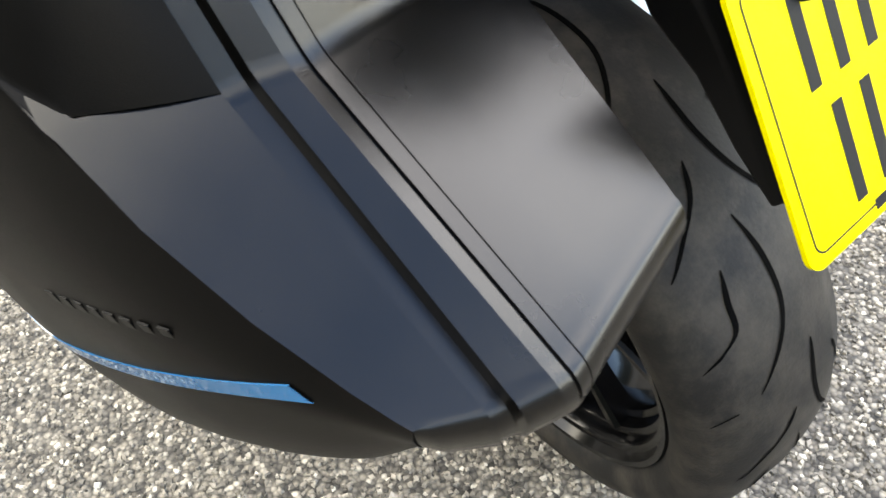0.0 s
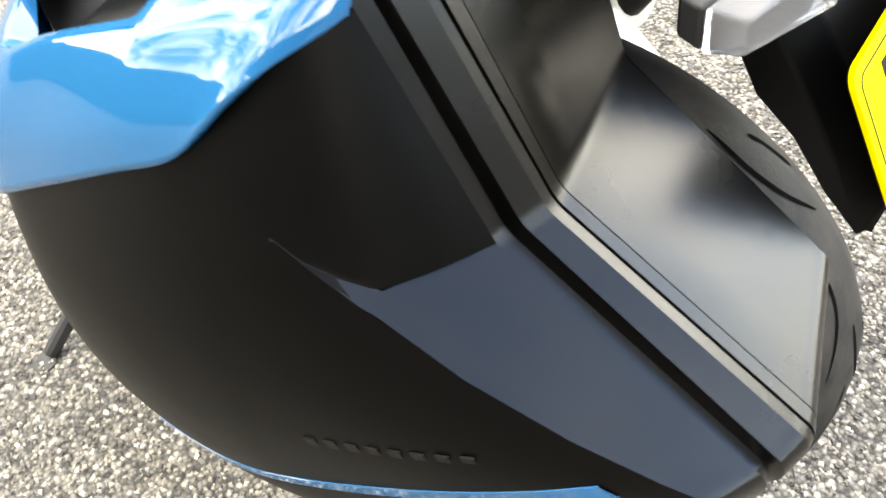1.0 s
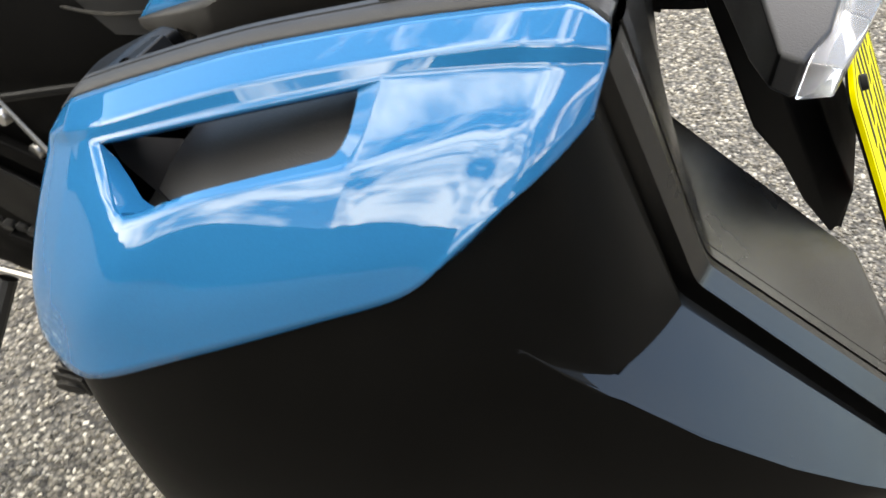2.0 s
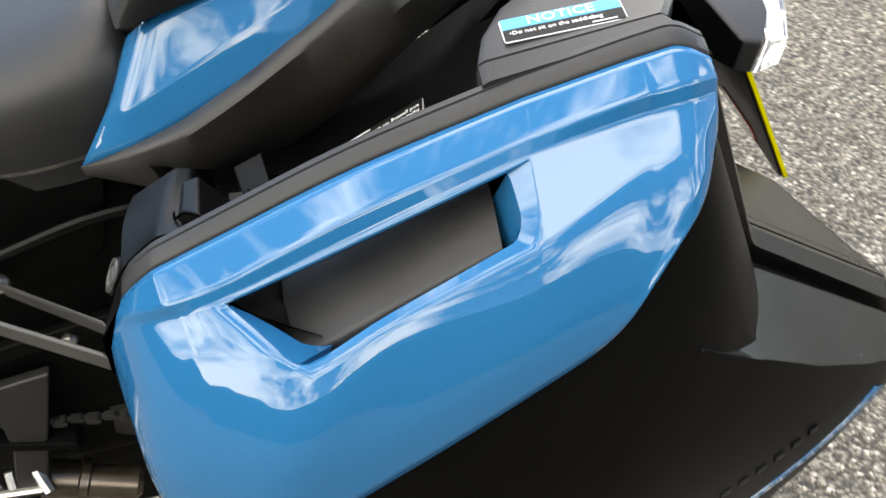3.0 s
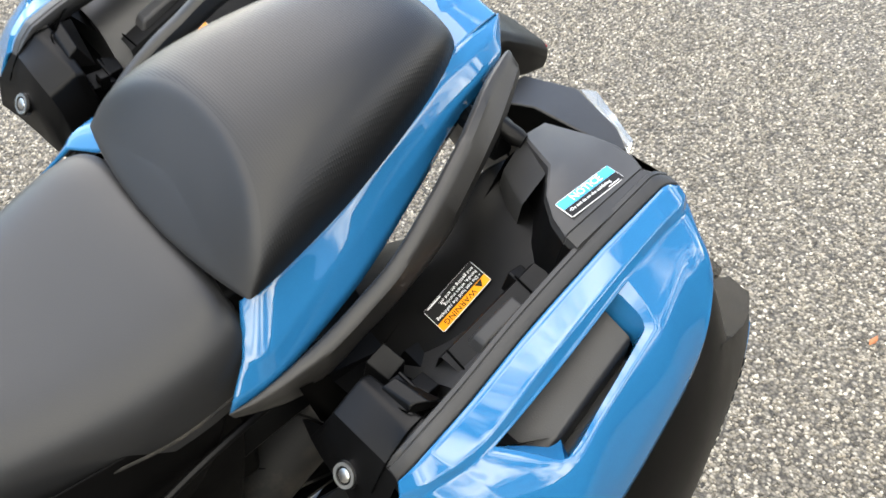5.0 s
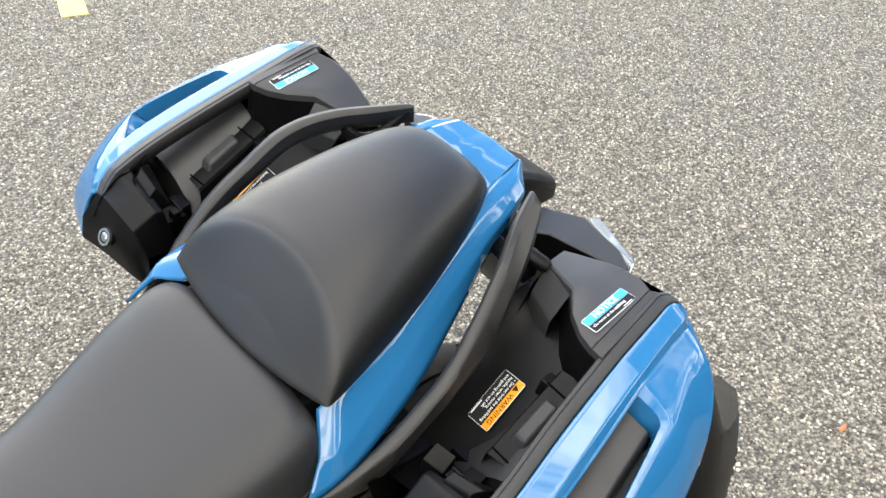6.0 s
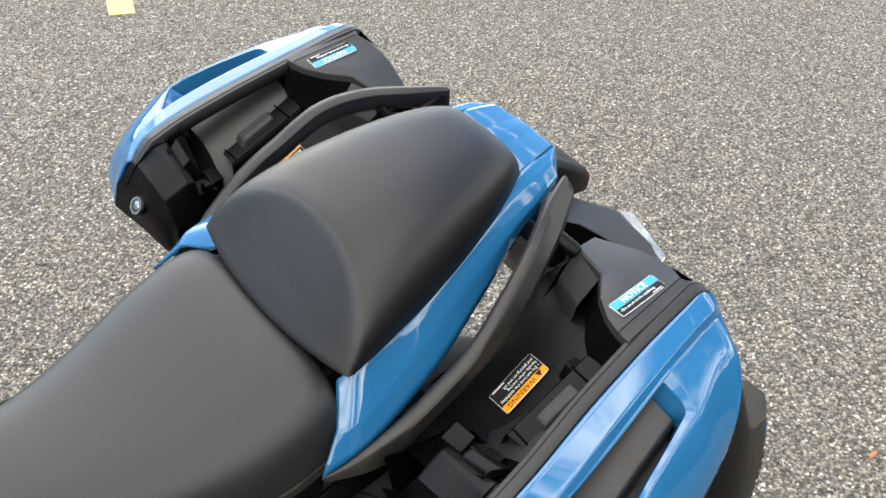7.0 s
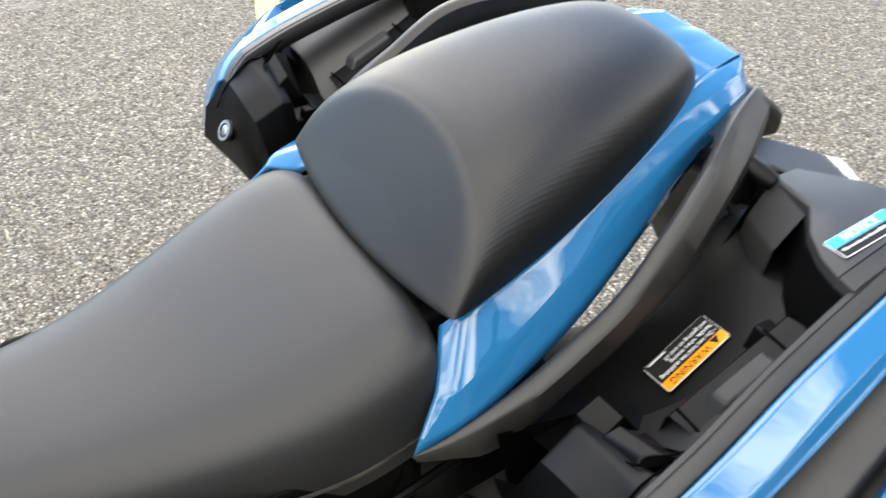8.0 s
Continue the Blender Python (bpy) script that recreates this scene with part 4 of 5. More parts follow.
def build_tail():
    for sg in (-1, 1):
        rows = [
            [(.006, .112, .872), (.022, .120, .8905), (.10, .106, .917), (.18, .086, .946), (.25, .069, .975), (.29, .060, .986), (.326, .0520, .988), (.346, .045, .986)],
            [(.002, .118, .866), (.0220, .1260, .8880), (.10, .1160, .914), (.18, .098, .943), (.25, .0815, .970), (.29, .076, .981), (.325, .068, .986), (.352, .0465, .987)],
            [(-.013, .142, .840), (-.0005, .1573, .8440), (.085, .140, .888), (.17, .118, .919), (.25, .099, .953), (.29, .0925, .968), (.323, .083, .975), (.3535, .0485, .981)],
            [(-.040, .160, .803), (.006, .1695, .823), (.10, .155, .868), (.18, .128, .900), (.25, .102, .928), (.29, .092, .944), (.324, .080, .954), (.351, .051, .956)],
        ]
        if sg > 0:
            rows[2:] = [[(x, y + .010 * f, z + .014 * f) for (x, y, z), f in zip(row, (1, 1, .6, 0, 0, 0, 0, 0))] for row in rows[2:]]
        bm = sheet(dense(rows, row_corners=(1, 2), col_corners=(1, 6), row_r=.0035, col_r={1: 2, 6: .003}, n_along=5, n_across=3)[0], sg)
        part("tail_panel", bm, BLUE, bike, "glossy blue tail side panel", smooth=180, solid=.004)
    # faceted cover behind the pillion seat: a middle strip that falls to the rear between two flatter corners
    top = [[(x0 + k * bow, q * w, z + dz * (1 - abs(q)) + (drop if abs(q) < .4 else 0)) for q, bow in ((-1, 0), (-.96, 0), (-.30, 1), (0, 1.1), (.30, 1), (.96, 0), (1, 0))] for x0, k, w, z, dz, drop in
           ((.262, 0, .066, .978, 0, 0), (.296, .002, .0580, .9860, .002, -.001), (.325, .003, .0520, .9885, .003, -.002), (.347, .005, .0465, .9880, .003, -.004), (.3535, .006, .0480, .980, .002, -.003), (.352, .006, .0500, .955, 0, 0))]
    part("tail_cover", sheet(dense(top, row_corners=(3,), col_corners=(2, 4), row_r=.003, col_r=.002, n_along=2, n_across=3)[0], 1), BLUE, bike, "glossy blue tail cover", smooth=180)
    cover = loft([[Vector((x, y * w, z)) for y, z in ((-1, z0), (1, z0), (1, z1 - .008), (.75, z1), (-.75, z1), (-1, z1 - .008))] for x, w, z0, z1 in
                  ((.350, .044, .900, .952), (.380, .046, .890, .947), (.420, .047, .880, .926), (.452, .044, .874, .905), (.464, .038, .876, .898))])
    lamp = part("tail_lamp", cover, SATIN, bike, "black tail lamp housing with a red lens", bevel=.005)
    part("lamp_lens", box((.462, -.033, .877), (.467, .033, .893), 1, .001), RED, lamp, "red tail lamp lens")
    part("tail_lamp_bracket", box((.16, -.055, .90), (.35, .055, .945), 1, .01), SATIN, bike, bevel=.006)


build_tail()


def build_rails():
    """A tall blade with a narrow top on the stand side; a slimmer, higher one on the other side."""
    left_top = [(-.041, .160, .803), (-.012, .169, .822), (.030, .173, .845), (.063, .176, .869), (.087, .1765, .887), (.109, .177, .905), (.133, .172, .920),
                (.155, .165, .934), (.175, .158, .944), (.197, .149, .955), (.225, .137, .968), (.267, .1145, .981), (.308, .0980, .990), (.3157, .0960, .989)]
    left_low = [(-.038, .160, .799), (-.006, .167, .794), (.0255, .162, .779), (.060, .160, .790), (.090, .158, .806), (.115, .160, .823), (.140, .163, .846),
                (.163, .167, .873), (.185, .1665, .896), (.210, .157, .911), (.238, .146, .930), (.272, .134, .955), (.311, .111, .972), (.319, .1070, .976)]
    right_top = [(-.041, .160, .803), (-.005, .166, .830), (.030, .172, .850), (.068, .1785, .8807), (.090, .1798, .898), (.112, .1788, .9146), (.1345, .1752, .9314),
                 (.154, .169, .951), (.175, .162, .969), (.202, .152, .9812), (.233, .1357, .9897), (.271, .114, .9933), (.308, .0980, .9930), (.3157, .0957, .991)]
    for sg, tops in ((-1, left_top), (1, right_top)):
        lows = [(x, y + .004, z - .007 * min(1, max(0, x + .02) * 20)) for x, y, z in left_low] if sg < 0 else [(x + .008, y + .006, z - .030) for x, y, z in right_top]
        a, c = (smooth_line([Vector(p) for p in line], 4) for line in (tops, lows))
        n = len(a)
        rings = []
        for i, (p, q) in enumerate(zip(a, c)):
            f = min(1, 6 * i / n, 4 * (n - 1 - i) / n + .35)
            out = Vector((0, 1, 0)) * f
            up = Vector((0, 0, 1)) * f
            ring = [p - out * .003 - up * .004, p, p + out * .003 + up * .0012, p + out * .0105 - up * .001, p + out * .0135 - up * .0045, p.lerp(q, .35) + out * .0185, p.lerp(q, .7) + out * .0125,
                    q + out * .0012, q - out * .002 - up * .0005, q - out * .006 + up * .004, p.lerp(q, .5) - out * .006]
            rings.append([side(v, sg) for v in ring])
        rail = part("grab_rail", loft(rings), RAIL, bike, "dark coated pillion grab rail", smooth=38)
        lift = 0 if sg < 0 else .012
        part("rail_bracket", box((.258, .128, .920), (.284, .150, .958), sg, .003), SATIN, rail, bevel=.004)
        part("rail_peg", tube([side(p, sg) for p in ((.270, .140, .953), (.275, .158, .949), (.277, .164, .948))], [.009, .009, .007], 12), SATIN, rail)
        part("rail_web", tube(smooth_line([side((x, y, z + lift), sg) for x, y, z in ((.312, .102, .970), (.292, .106, .955), (.268, .112, .944), (.250, .122, .945), (.240, .132, .955))], 4), .0065, 8), SATIN, rail)
        part("rail_stay", tube([side(p, sg) for p in ((.255, .135, .945), (.27, .10, .932), (.28, .06, .930))], .012, 10), SATIN, rail)


build_rails()


def build_rear():
    # mudguard and plate carrier
    guard = []
    for x, half, zt, zb in ((.310, .060, .930, .900), (.350, .082, .910, .850), (.385, .090, .865, .790), (.415, .088, .800, .730), (.443, .080, .745, .695), (.472, .077, .690, .650), (.503, .075, .640, .615)):
        guard.append([Vector(p) for p in ((x, -half, zb), (x + .004, -half * .9, zt - .02), (x + .01, -half * .6, zt), (x + .01, half * .6, zt), (x + .004, half * .9, zt - .02), (x, half, zb))])
    part("plate_carrier", loft(guard), SATIN, bike, "black plastic plate carrier", smooth=50, bevel=.004)
    refl = part("rear_reflector", plate_bm(.070, .022, .006, .003), RED, bike, "red rear reflector")
    refl.matrix_basis = basis((.536, -.022, .636), (-.051, .994, -.093), (-.482, .057, .874))
    plate = part("number_plate", plate_bm(.228, .178, .0035, .012, 6), YELLOW, bike, "yellow rear number plate with dark bars")
    plate.matrix_basis = basis((.5053, .0095, .6950), (-.051, .994, -.093), (-.482, .057, .874))
    part("plate_backing", plate_bm(.222, .172, .0022, .010, 6), SATIN, plate, "black plate backing").matrix_basis = pose(0, 0, -.0026)
    part("plate_border", loft_ring(.212, .162, .0012, .009, .0036), INK, plate)
    for row, xs in ((.0070, (-.074, -.020, .034)), (-.0705, (-.062, -.008, .046))):
        for x0 in xs:
            part("plate_bar", rect_bm(x0, row, x0 + .010, row + .064, .0036, .0003), INK, plate)
            part("plate_bar", rect_bm(x0 + .027, row, x0 + .037, row + .064, .0036, .0003), INK, plate)
    part("plate_bar", rect_bm(-.048, -.0845, -.026, -.0775, .0036, .0003), INK, plate)
    part("plate_bar", rect_bm(-.022, -.0810, .040, -.0785, .0036, .0003), INK, plate)
    part("plate_bolt", disc((-.0595, .0600, .0038), (0, 0, 1), .0062, .005), INK, plate)
    for sg in (-1, 1):
        bm = loft([[side(p, sg) for p in r] for r in (
            [(.345, .055, .890), (.405, .055, .895), (.405, .055, .850), (.345, .055, .850)],
            [(.372, .100, .897), (.438, .104, .894), (.436, .106, .840), (.372, .100, .845)],
            [(.392, .160, .892), (.430, .168, .890), (.428, .170, .848), (.392, .160, .852)],
            [(.404, .190, .886), (.418, .193, .885), (.418, .193, .858), (.404, .190, .860)])])
        bm.normal_update()
        for f in bm.faces:
            f.material_index = 1 if f.calc_center_median().x < .402 and abs(f.normal.z) < .6 else 0
        ind = part("indicator", bm, [GREY, SATIN], bike, "dark grey turn indicator", bevel=.003)
        part("indicator_screw", disc(side((.3935, .140, .872), sg), (-1, sg * .5, 0), .004, .003, 12), STEEL, ind)
        part("indicator_lens", loft([[side(p, sg) for p in r] for r in (
            [(.4385, .105, .8945), (.4195, .193, .8855), (.4195, .193, .857), (.4370, .107, .8395)],
            [(.462, .112, .886), (.440, .186, .880), (.440, .186, .858), (.458, .114, .843)])]), LENS, ind, "clear indicator lens", bevel=.002)


def loft_ring(w, h, width, r, z):
    """A thin rounded frame line."""
    def outline(w, h, r):
        pts = []
        for cx, cy, a0 in ((w / 2 - r, h / 2 - r, 0), (-w / 2 + r, h / 2 - r, 90), (-w / 2 + r, -h / 2 + r, 180), (w / 2 - r, -h / 2 + r, 270)):
            for i in range(6):
                a = radians(a0 + 90 * i / 5)
                pts.append(Vector((cx + r * math.cos(a), cy + r * math.sin(a), z)))
        return pts
    a, b = outline(w, h, r), outline(w - 2 * width, h - 2 * width, r - width)
    up = Vector((0, 0, .0003))
    return loft([a, [p + up for p in a], [p + up for p in b], b, a], caps=False)


build_rear()

WX, WY, WZ = .226, -.047, .3185


def build_wheel():
    wheel = part("rear_wheel", disc((WX, WY - .05, WZ), (0, 1, 0), .045, .10, 24), RIM, bike, "gloss black rear wheel")
    prof = [(-.066, .234), (-.080, .245), (-.090, .260), (-.091, .274), (-.080, .294), (-.055, .3080), (-.028, .3135), (0, .3155)]
    prof += [(-y, r) for y, r in prof[-2::-1]]
    k = 96
    rings = [[Vector((WX + r * math.cos(2 * math.pi * i / k), WY + y, WZ + r * math.sin(2 * math.pi * i / k))) for y, r in prof] for i in range(k)]
    bm = bmesh.new()
    vs = [[bm.verts.new(p) for p in r] for r in rings]
    for i in range(k):
        a, b = vs[i], vs[(i + 1) % k]
        for j in range(len(prof) - 1):
            bm.faces.new((a[j], a[j + 1], b[j + 1], b[j]))
    tyre = part("tyre", bm, RUBBER, wheel, "dusty black rubber tyre", smooth=60)
    rim = [(-.064, .268), (-.074, .274), (-.079, .271), (-.078, .264), (-.068, .259), (-.066, .251), (-.064, .250), (-.052, .248), (-.050, .240), (-.048, .239), (-.036, .236), (-.034, .228), (-.030, .225),
           (.030, .225), (.045, .238), (.066, .252), (.078, .266), (.074, .274), (.064, .268)]
    rim = [(y, r * .885) for y, r in rim]
    bm = bmesh.new()
    vs = [[bm.verts.new((WX + r * math.cos(2 * math.pi * i / 64), WY + y, WZ + r * math.sin(2 * math.pi * i / 64))) for y, r in rim] for i in range(64)]
    for i in range(64):
        a, b = vs[i], vs[(i + 1) % 64]
        for j in range(len(rim) - 1):
            bm.faces.new((a[j], a[j + 1], b[j + 1], b[j]))
    part("rim", bm, RIM, wheel, smooth=40)
    for s in range(5):
        a0 = 2 * math.pi * s / 5 + .25
        for off in (-.16, .16):
            arm = []
            for r, f, wide, deep in ((.040, .35, .016, .020), (.10, .7, .010, .016), (.155, .95, .008, .014), (.212, 1.15, .013, .016)):
                a = a0 + off * f
                c, t = Vector((math.cos(a), 0, math.sin(a))), Vector((-math.sin(a), 0, math.cos(a)))
                mid = Vector((WX, WY - .022 - .10 * (r - .04), WZ)) + c * r
                arm.append([mid + t * wide + Vector((0, deep, 0)), mid + t * wide * .8 - Vector((0, deep * .7, 0)), mid + t * wide * .45 - Vector((0, deep, 0)),
                            mid - t * wide * .45 - Vector((0, deep, 0)), mid - t * wide * .8 - Vector((0, deep * .7, 0)), mid - t * wide + Vector((0, deep, 0))])
            part("spoke", loft(arm), RIM, wheel, smooth=25)
    # tread grooves: dark strips laid on the rubber paint the shade inside them
    n = 8
    shapes = [[(.025, 1.14), (.022, .99), (.031, .86), (.052, .74)], [(.053, 1.04), (.062, .96), (.069, .87)], [(-.003, .95), (-.015, .87), (-.038, .80), (-.061, .73)],
              [(.005, .78), (.011, .65), (.008, .51), (-.010, .40), (-.035, .31)], [(-.026, .69), (-.033, .61), (-.037, .53), (-.055, .49), (-.071, .46)], [(-.057, .29), (-.066, .28), (-.078, .27)]]
    def on_tyre(y, a):
        r = np.interp(abs(y), [0, .028, .055, .080, .091], [.3155, .3135, .3080, .2940, .2740]) + .0006
        return Vector((WX + r * math.cos(a), WY + y, WZ + r * math.sin(a)))
    for i in range(n):
        for shp in shapes:
            pts = smooth_line([(y, a, 0) for y, a in shp], 5)
            rows = []
            for wd in (-1, 1):
                row = []
                for q, p in enumerate(pts):
                    f = q / (len(pts) - 1)
                    wid = .0026 * min(1, 4 * f + .25, 4 * (1 - f) + .25)
                    row.append((p.x + wd * wid, p.y + 2 * math.pi * i / n))
                rows.append(row)
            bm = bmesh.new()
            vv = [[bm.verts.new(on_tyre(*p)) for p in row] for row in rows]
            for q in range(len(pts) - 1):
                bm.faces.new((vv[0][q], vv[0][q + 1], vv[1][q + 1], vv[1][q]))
            part("tread_groove_strip", bm, GROOVE_SHADE, tyre, smooth=60)
    part("sprocket", disc((WX, WY - .078, WZ), (0, 1, 0), .098, .006, 42), DARKSTEEL, wheel, "dark steel rear sprocket")
    part("hub_cover", disc((WX, WY - .080, WZ), (0, -1, 0), .040, .012, 24), RIM, wheel)
    # added dark disc that keeps the gaps between the spokes black
    part("dark_backing_disc", disc((WX, WY + .030, WZ), (0, 1, 0), .120, .012, 40), SATIN, wheel)
    part("brake_disc", disc((WX, WY + .06, WZ), (0, 1, 0), .125, .005, 40, inner=.085), STEEL, wheel, "steel brake disc")


build_wheel()


def build_frame():
    # swing arm, subframe, engine mass and hangers, as far as they show between the panels
    part("swing_arm", loft([[Vector((x, y, z)) for x, y, z in r] for r in (
        [(-.34, -.11, .40), (-.34, -.06, .40), (-.34, -.06, .47), (-.34, -.11, .47)], [(-.05, -.155, .345), (-.05, -.11, .345), (-.05, -.11, .425), (-.05, -.155, .425)],
        [(.24, -.155, .31), (.24, -.12, .31), (.24, -.12, .36), (.24, -.155, .36)])]), DARKSTEEL, bike, bevel=.008)
    part("swing_arm", loft([[Vector((x, y, z)) for x, y, z in r] for r in (
        [(-.34, .11, .40), (-.34, .06, .40), (-.34, .06, .47), (-.34, .11, .47)], [(-.05, .155, .345), (-.05, .11, .345), (-.05, .11, .425), (-.05, .155, .425)],
        [(.24, .155, .31), (.24, .12, .31), (.24, .12, .36), (.24, .155, .36)])]), DARKSTEEL, bike, bevel=.008)
    for sg in (-1, 1):
        part("subframe_tube", tube(smooth_line([side(p, sg) for p in ((-.30, .10, .70), (-.10, .115, .76), (.06, .075, .82), (.16, .05, .87), (.30, .045, .90))], 4), .015, 10), SATIN, bike)
        if sg > 0:
            continue
        part("side_cover", sheet([[(-.42, .12, .80), (-.25, .125, .79), (-.10, .135, .79), (-.02, .140, .80)], [(-.42, .14, .72), (-.25, .15, .71), (-.12, .150, .72), (-.04, .150, .745)],
                                  [(-.40, .13, .60), (-.25, .14, .58), (-.14, .140, .60), (-.06, .135, .66)]], sg), DULL_BLACK, bike, "dull black side cover", subsurf=2, solid=.004)
        # two flat stays that carry the bag, their bolts, and the frame plate behind them
        for a, c, hgt, lab in (((-.150, .215, .722), (-.018, .292, .745), .026, "dark grey flat saddlebag stay"), ((-.1452, .152, .660), (-.012, .285, .772), .024, "")):
            part("saddlebag_stay", loft([[side((x + dx, d + dd, z + dz), sg) for dx, dd, dz in ((0, 0, 0), (.004, .006, 0), (-.004, .006, hgt), (-.008, 0, hgt))] for x, d, z in (a, c)]), STAY, bike, lab, bevel=.0015)
        part("frame_plate", sheet([[(-.50, .120, .80), (-.25, .125, .79), (-.10, .130, .78), (.00, .130, .77)], [(-.50, .135, .64), (-.27, .142, .64), (-.13, .142, .64), (-.01, .138, .66)],
                                   [(-.50, .140, .48), (-.30, .146, .47), (-.16, .146, .47), (-.03, .142, .48)], [(-.48, .138, .32), (-.33, .142, .305), (-.20, .142, .31), (-.04, .138, .34)]], sg), DULL_BLACK, bike, "black frame plate", subsurf=2, solid=.006)
        part("frame_rib", loft([[side(p, sg) for p in r] for r in ([(-.36, .148, .62), (-.36, .158, .62), (-.35, .158, .64), (-.35, .148, .64)], [(-.20, .150, .56), (-.20, .162, .56), (-.19, .162, .585), (-.19, .150, .585)], [(-.06, .146, .60), (-.06, .156, .60), (-.055, .156, .62), (-.055, .146, .62)])]), DULL_BLACK, bike, bevel=.003)
        part("frame_rib", loft([[side(p, sg) for p in r] for r in ([(-.33, .148, .44), (-.33, .17, .44), (-.33, .17, .455), (-.33, .148, .455)], [(-.16, .150, .405), (-.16, .175, .405), (-.16, .175, .42), (-.16, .150, .42)])]), DULL_BLACK, bike, bevel=.003)
        part("footrest_hanger", loft([[side(p, sg) for p in r] for r in ([(-.215, .150, .52), (-.150, .150, .54), (-.150, .162, .54), (-.215, .162, .52)], [(-.225, .155, .42), (-.190, .155, .42), (-.190, .170, .42), (-.225, .170, .42)], [(-.238, .180, .355), (-.206, .180, .355), (-.206, .196, .365), (-.238, .196, .365)])]), DARKSTEEL, bike, "dark steel footrest hanger", bevel=.003)
        peg = part("footrest", tube([side(p, sg) for p in ((-.228, .190, .360), (-.228, .215, .358), (-.222, .285, .352))], [.012, .016, .018], 12, .7), RUBBER, bike, "ribbed rubber footrest")
        for i in range(9):
            part("footrest_rib", box((-.246 + .0007 * i, .212 + .0082 * i, .343), (-.206 + .0007 * i, .2165 + .0082 * i, .3745), sg, .001), RUBBER, peg)
        part("footrest_pin", tube([side(p, sg) for p in ((-.250, .196, .372), (-.205, .196, .372))], .006, 10), STEEL, peg, "steel footrest pin")
        part("footrest_spring", tube([side(p, sg) for p in ((-.214, .176, .388), (-.200, .200, .372))], .007, 8), STEEL, peg, "steel footrest spring")
        part("footrest_spring", tube([side(p, sg) for p in ((-.240, .178, .386), (-.236, .202, .366))], .005, 8), STEEL, peg)
        part("shift_rod", tube([side(p, sg) for p in ((-.52, .165, .36), (-.27, .172, .372))], .005, 8), STEEL, bike, "thin steel linkage rod")
        part("damper_canister", tube([side(p, sg) for p in ((-.228, .166, .338), (-.224, .166, .337), (-.190, .168, .324), (-.188, .168, .323), (-.180, .169, .320), (-.178, .169, .319), (-.132, .172, .302), (-.126, .172, .300))], [.014, .021, .021, .0245, .0245, .019, .019, .012], 20), BRONZE, bike, "dull bronze-coloured damper canister")
        for place, r in (((-.142, .154, .678), .0085), ((-.150, .222, .735), .007), ((-.230, .150, .600), .009), ((-.300, .150, .70), .008), ((-.115, .158, .590), .007), ((-.075, .158, .47), .008)):
            part("bolt", disc(side(place, sg), (-.2, sg, .2), r, .007), STEEL, bike, "steel bolt")
        part("brake_hose", tube(smooth_line([side(p, sg) for p in ((-.46, .150, .70), (-.30, .160, .665), (-.16, .156, .70), (-.06, .150, .735), (.02, .14, .74))], 5), .0045, 8), SATIN, bike)
        chain = part("drive_chain", tube([side(p, sg) for p in ((-.40, .160, .470), (-.05, .160, .438))], .0028, 6), DARKSTEEL, bike, "dark oily drive chain")
        for i in range(22):
            c = Vector((-.392 + .0159 * i, .160, .4693 - .00145 * i))
            link = part("chain_link", plate_bm(.0145, .0095, .0062 if i % 2 else .0092, .0045, 3), DARKSTEEL, chain)
            link.matrix_basis = basis(side(c - Vector((0, .003, 0)), sg), (1, 0, -.09), (.09, 0, 1))
        part("heel_guard", loft([[side(p, sg) for p in r] for r in ([(-.40, .150, .54), (-.40, .156, .54), (-.38, .156, .60), (-.38, .150, .60)], [(-.26, .160, .46), (-.26, .166, .46), (-.225, .166, .545), (-.225, .160, .545)])]), SATIN, bike, "black heel guard", bevel=.002)
    part("engine_block", box((-.62, -.13, .30), (-.30, .13, .68), 1, .02), DULL_BLACK, bike, bevel=.02)
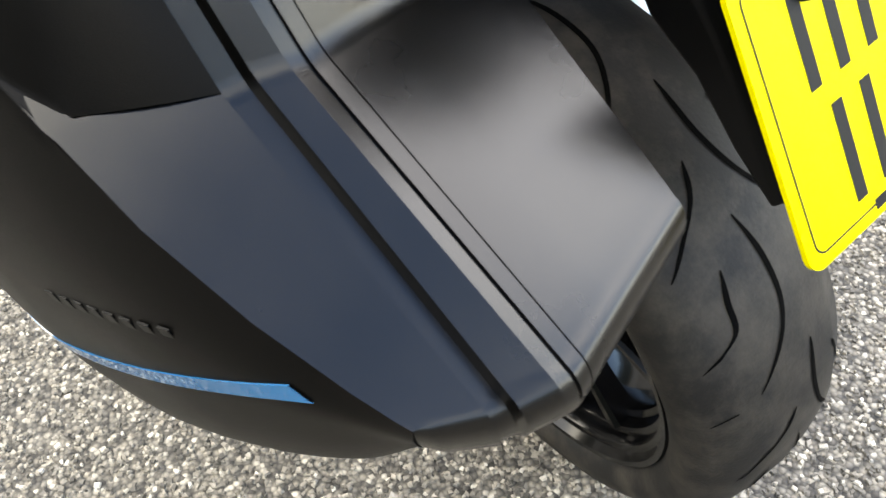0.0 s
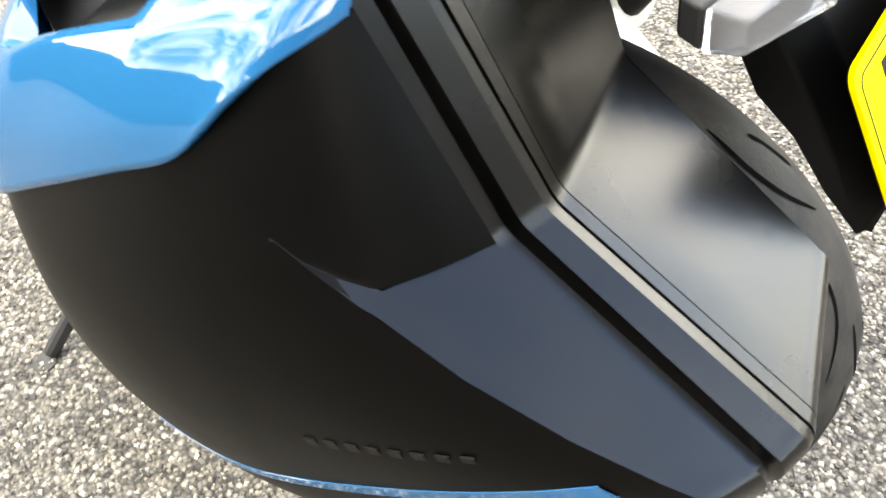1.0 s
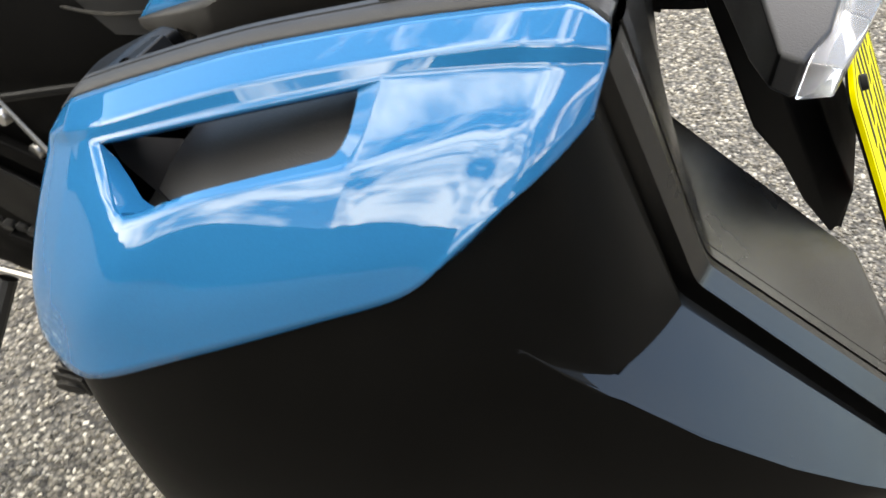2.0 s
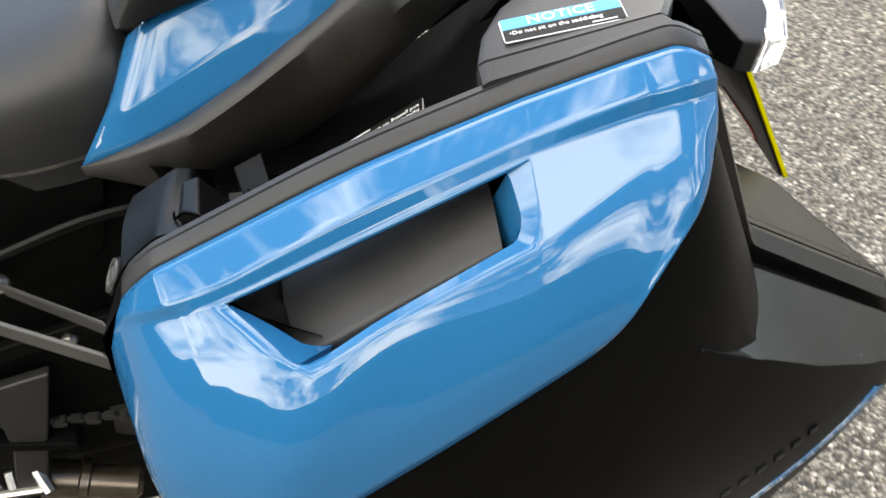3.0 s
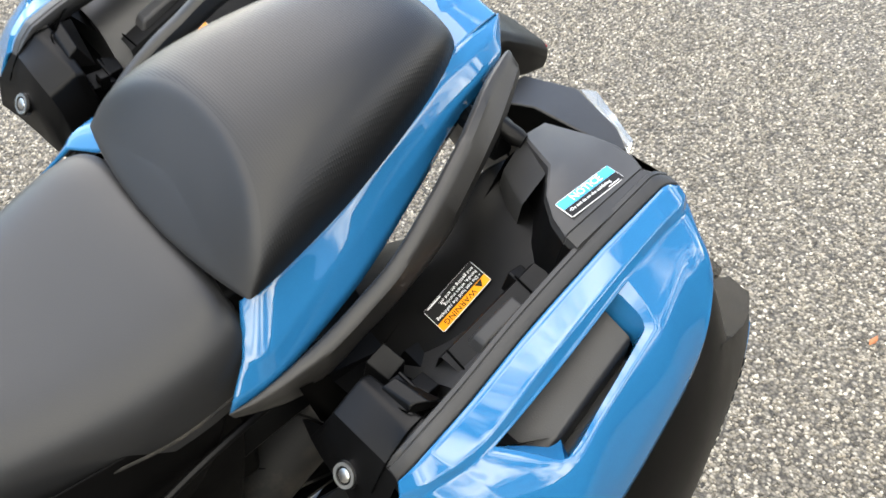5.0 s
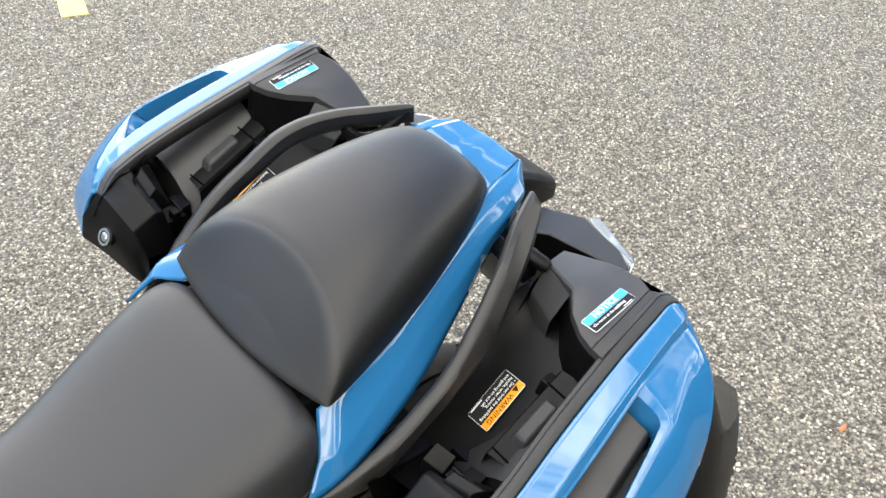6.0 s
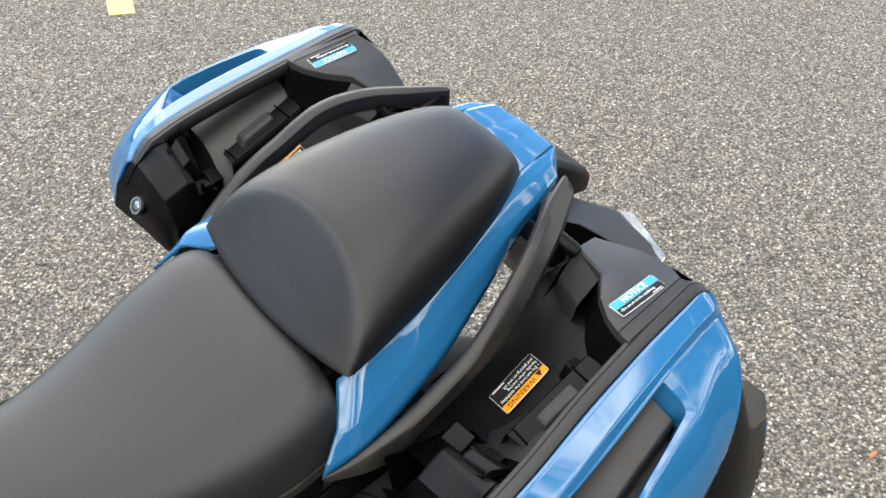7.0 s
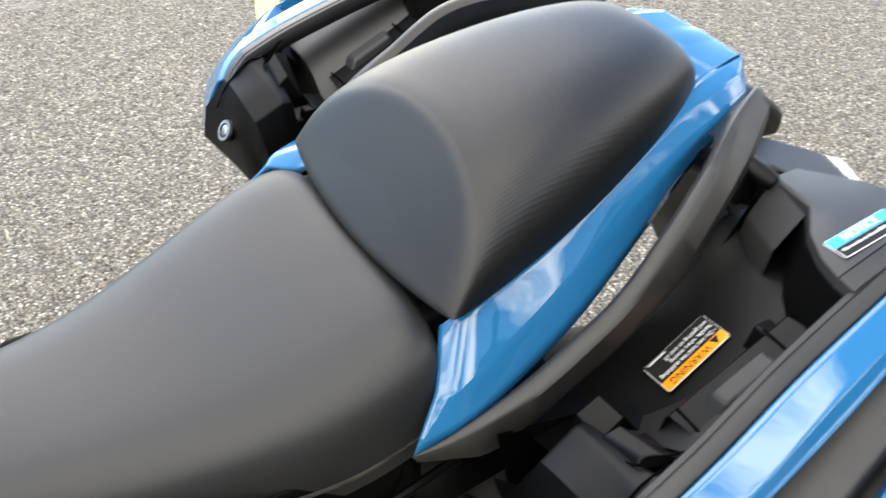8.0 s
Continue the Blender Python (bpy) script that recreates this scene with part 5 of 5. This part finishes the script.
    # added dark block, placed to hide the ground from the camera's view
    part("dark_filler_block", loft([[Vector(p) for p in r] for r in ([(-.31, -.130, .16), (-.31, -.095, .16), (-.31, -.095, .36), (-.31, -.130, .36)], [(-.20, -.128, .14), (-.20, -.095, .14), (-.20, -.095, .335), (-.20, -.128, .335)],
                                                                [(-.10, -.126, .15), (-.10, -.095, .15), (-.10, -.095, .325), (-.10, -.126, .325)])]), DULL_BLACK, bike, bevel=.01)
    part("inner_mudguard", sheet([[(-.06, -.13, .640), (-.06, -.04, .665), (-.06, .05, .640)], [(.05, -.13, .665), (.05, -.04, .690), (.05, .05, .665)], [(.19, -.12, .665), (.19, -.04, .685), (.19, .045, .665)]], 1), SATIN, bike, smooth=60, solid=.004)
    part("undertray", box((-.02, -.108, .790), (.125, .108, .874), 1, .006), SATIN, bike, bevel=.006)
    part("battery_box", box((-.28, -.11, .55), (.02, .11, .80), 1, .01), DULL_BLACK, bike, bevel=.01)
    part("side_stand", tube(smooth_line([(-.40, -.16, .33), (-.44, -.32, .17), (-.46, -.46, .075)], 4), [.012] * 9, 10), DARKSTEEL, bike, "dark steel side stand")
    part("stand_foot", box((-.478, .462, .066), (-.440, .500, .073), -1), DARKSTEEL, bike, bevel=.002)
    can = part("exhaust_muffler", tube([(-.07, .205, .465), (-.05, .207, .470), (.07, .22, .500), (.148, .224, .520)], [.055, .07, .074, .06], 24, 1.15), SILVER, bike, "silver exhaust muffler", smooth=50)
    part("muffler_cap", tube([(.143, .2238, .519), (.168, .225, .525)], [.052, .03], 20, 1.15), SATIN, can)
    arm = part("bracket_arm", tube(smooth_line([(.212, .153, .437), (.205, .150, .447), (.185, .142, .478), (.160, .130, .515), (.120, .120, .570)], 3), [.010, .017, .021, .024] + [.027] * 9, 16), SILVER, bike, "cast aluminium bracket arm beside the wheel", smooth=50)
    part("bracket_bolt", disc((.154, .103, .528), (0, -1, .3), .017, .010, 24, inner=.009), STEEL, arm, "steel hollow bolt")
    part("bolt_core", disc((.154, .105, .528), (0, -1, .3), .009, .006, 12), SATIN, arm)


build_frame()
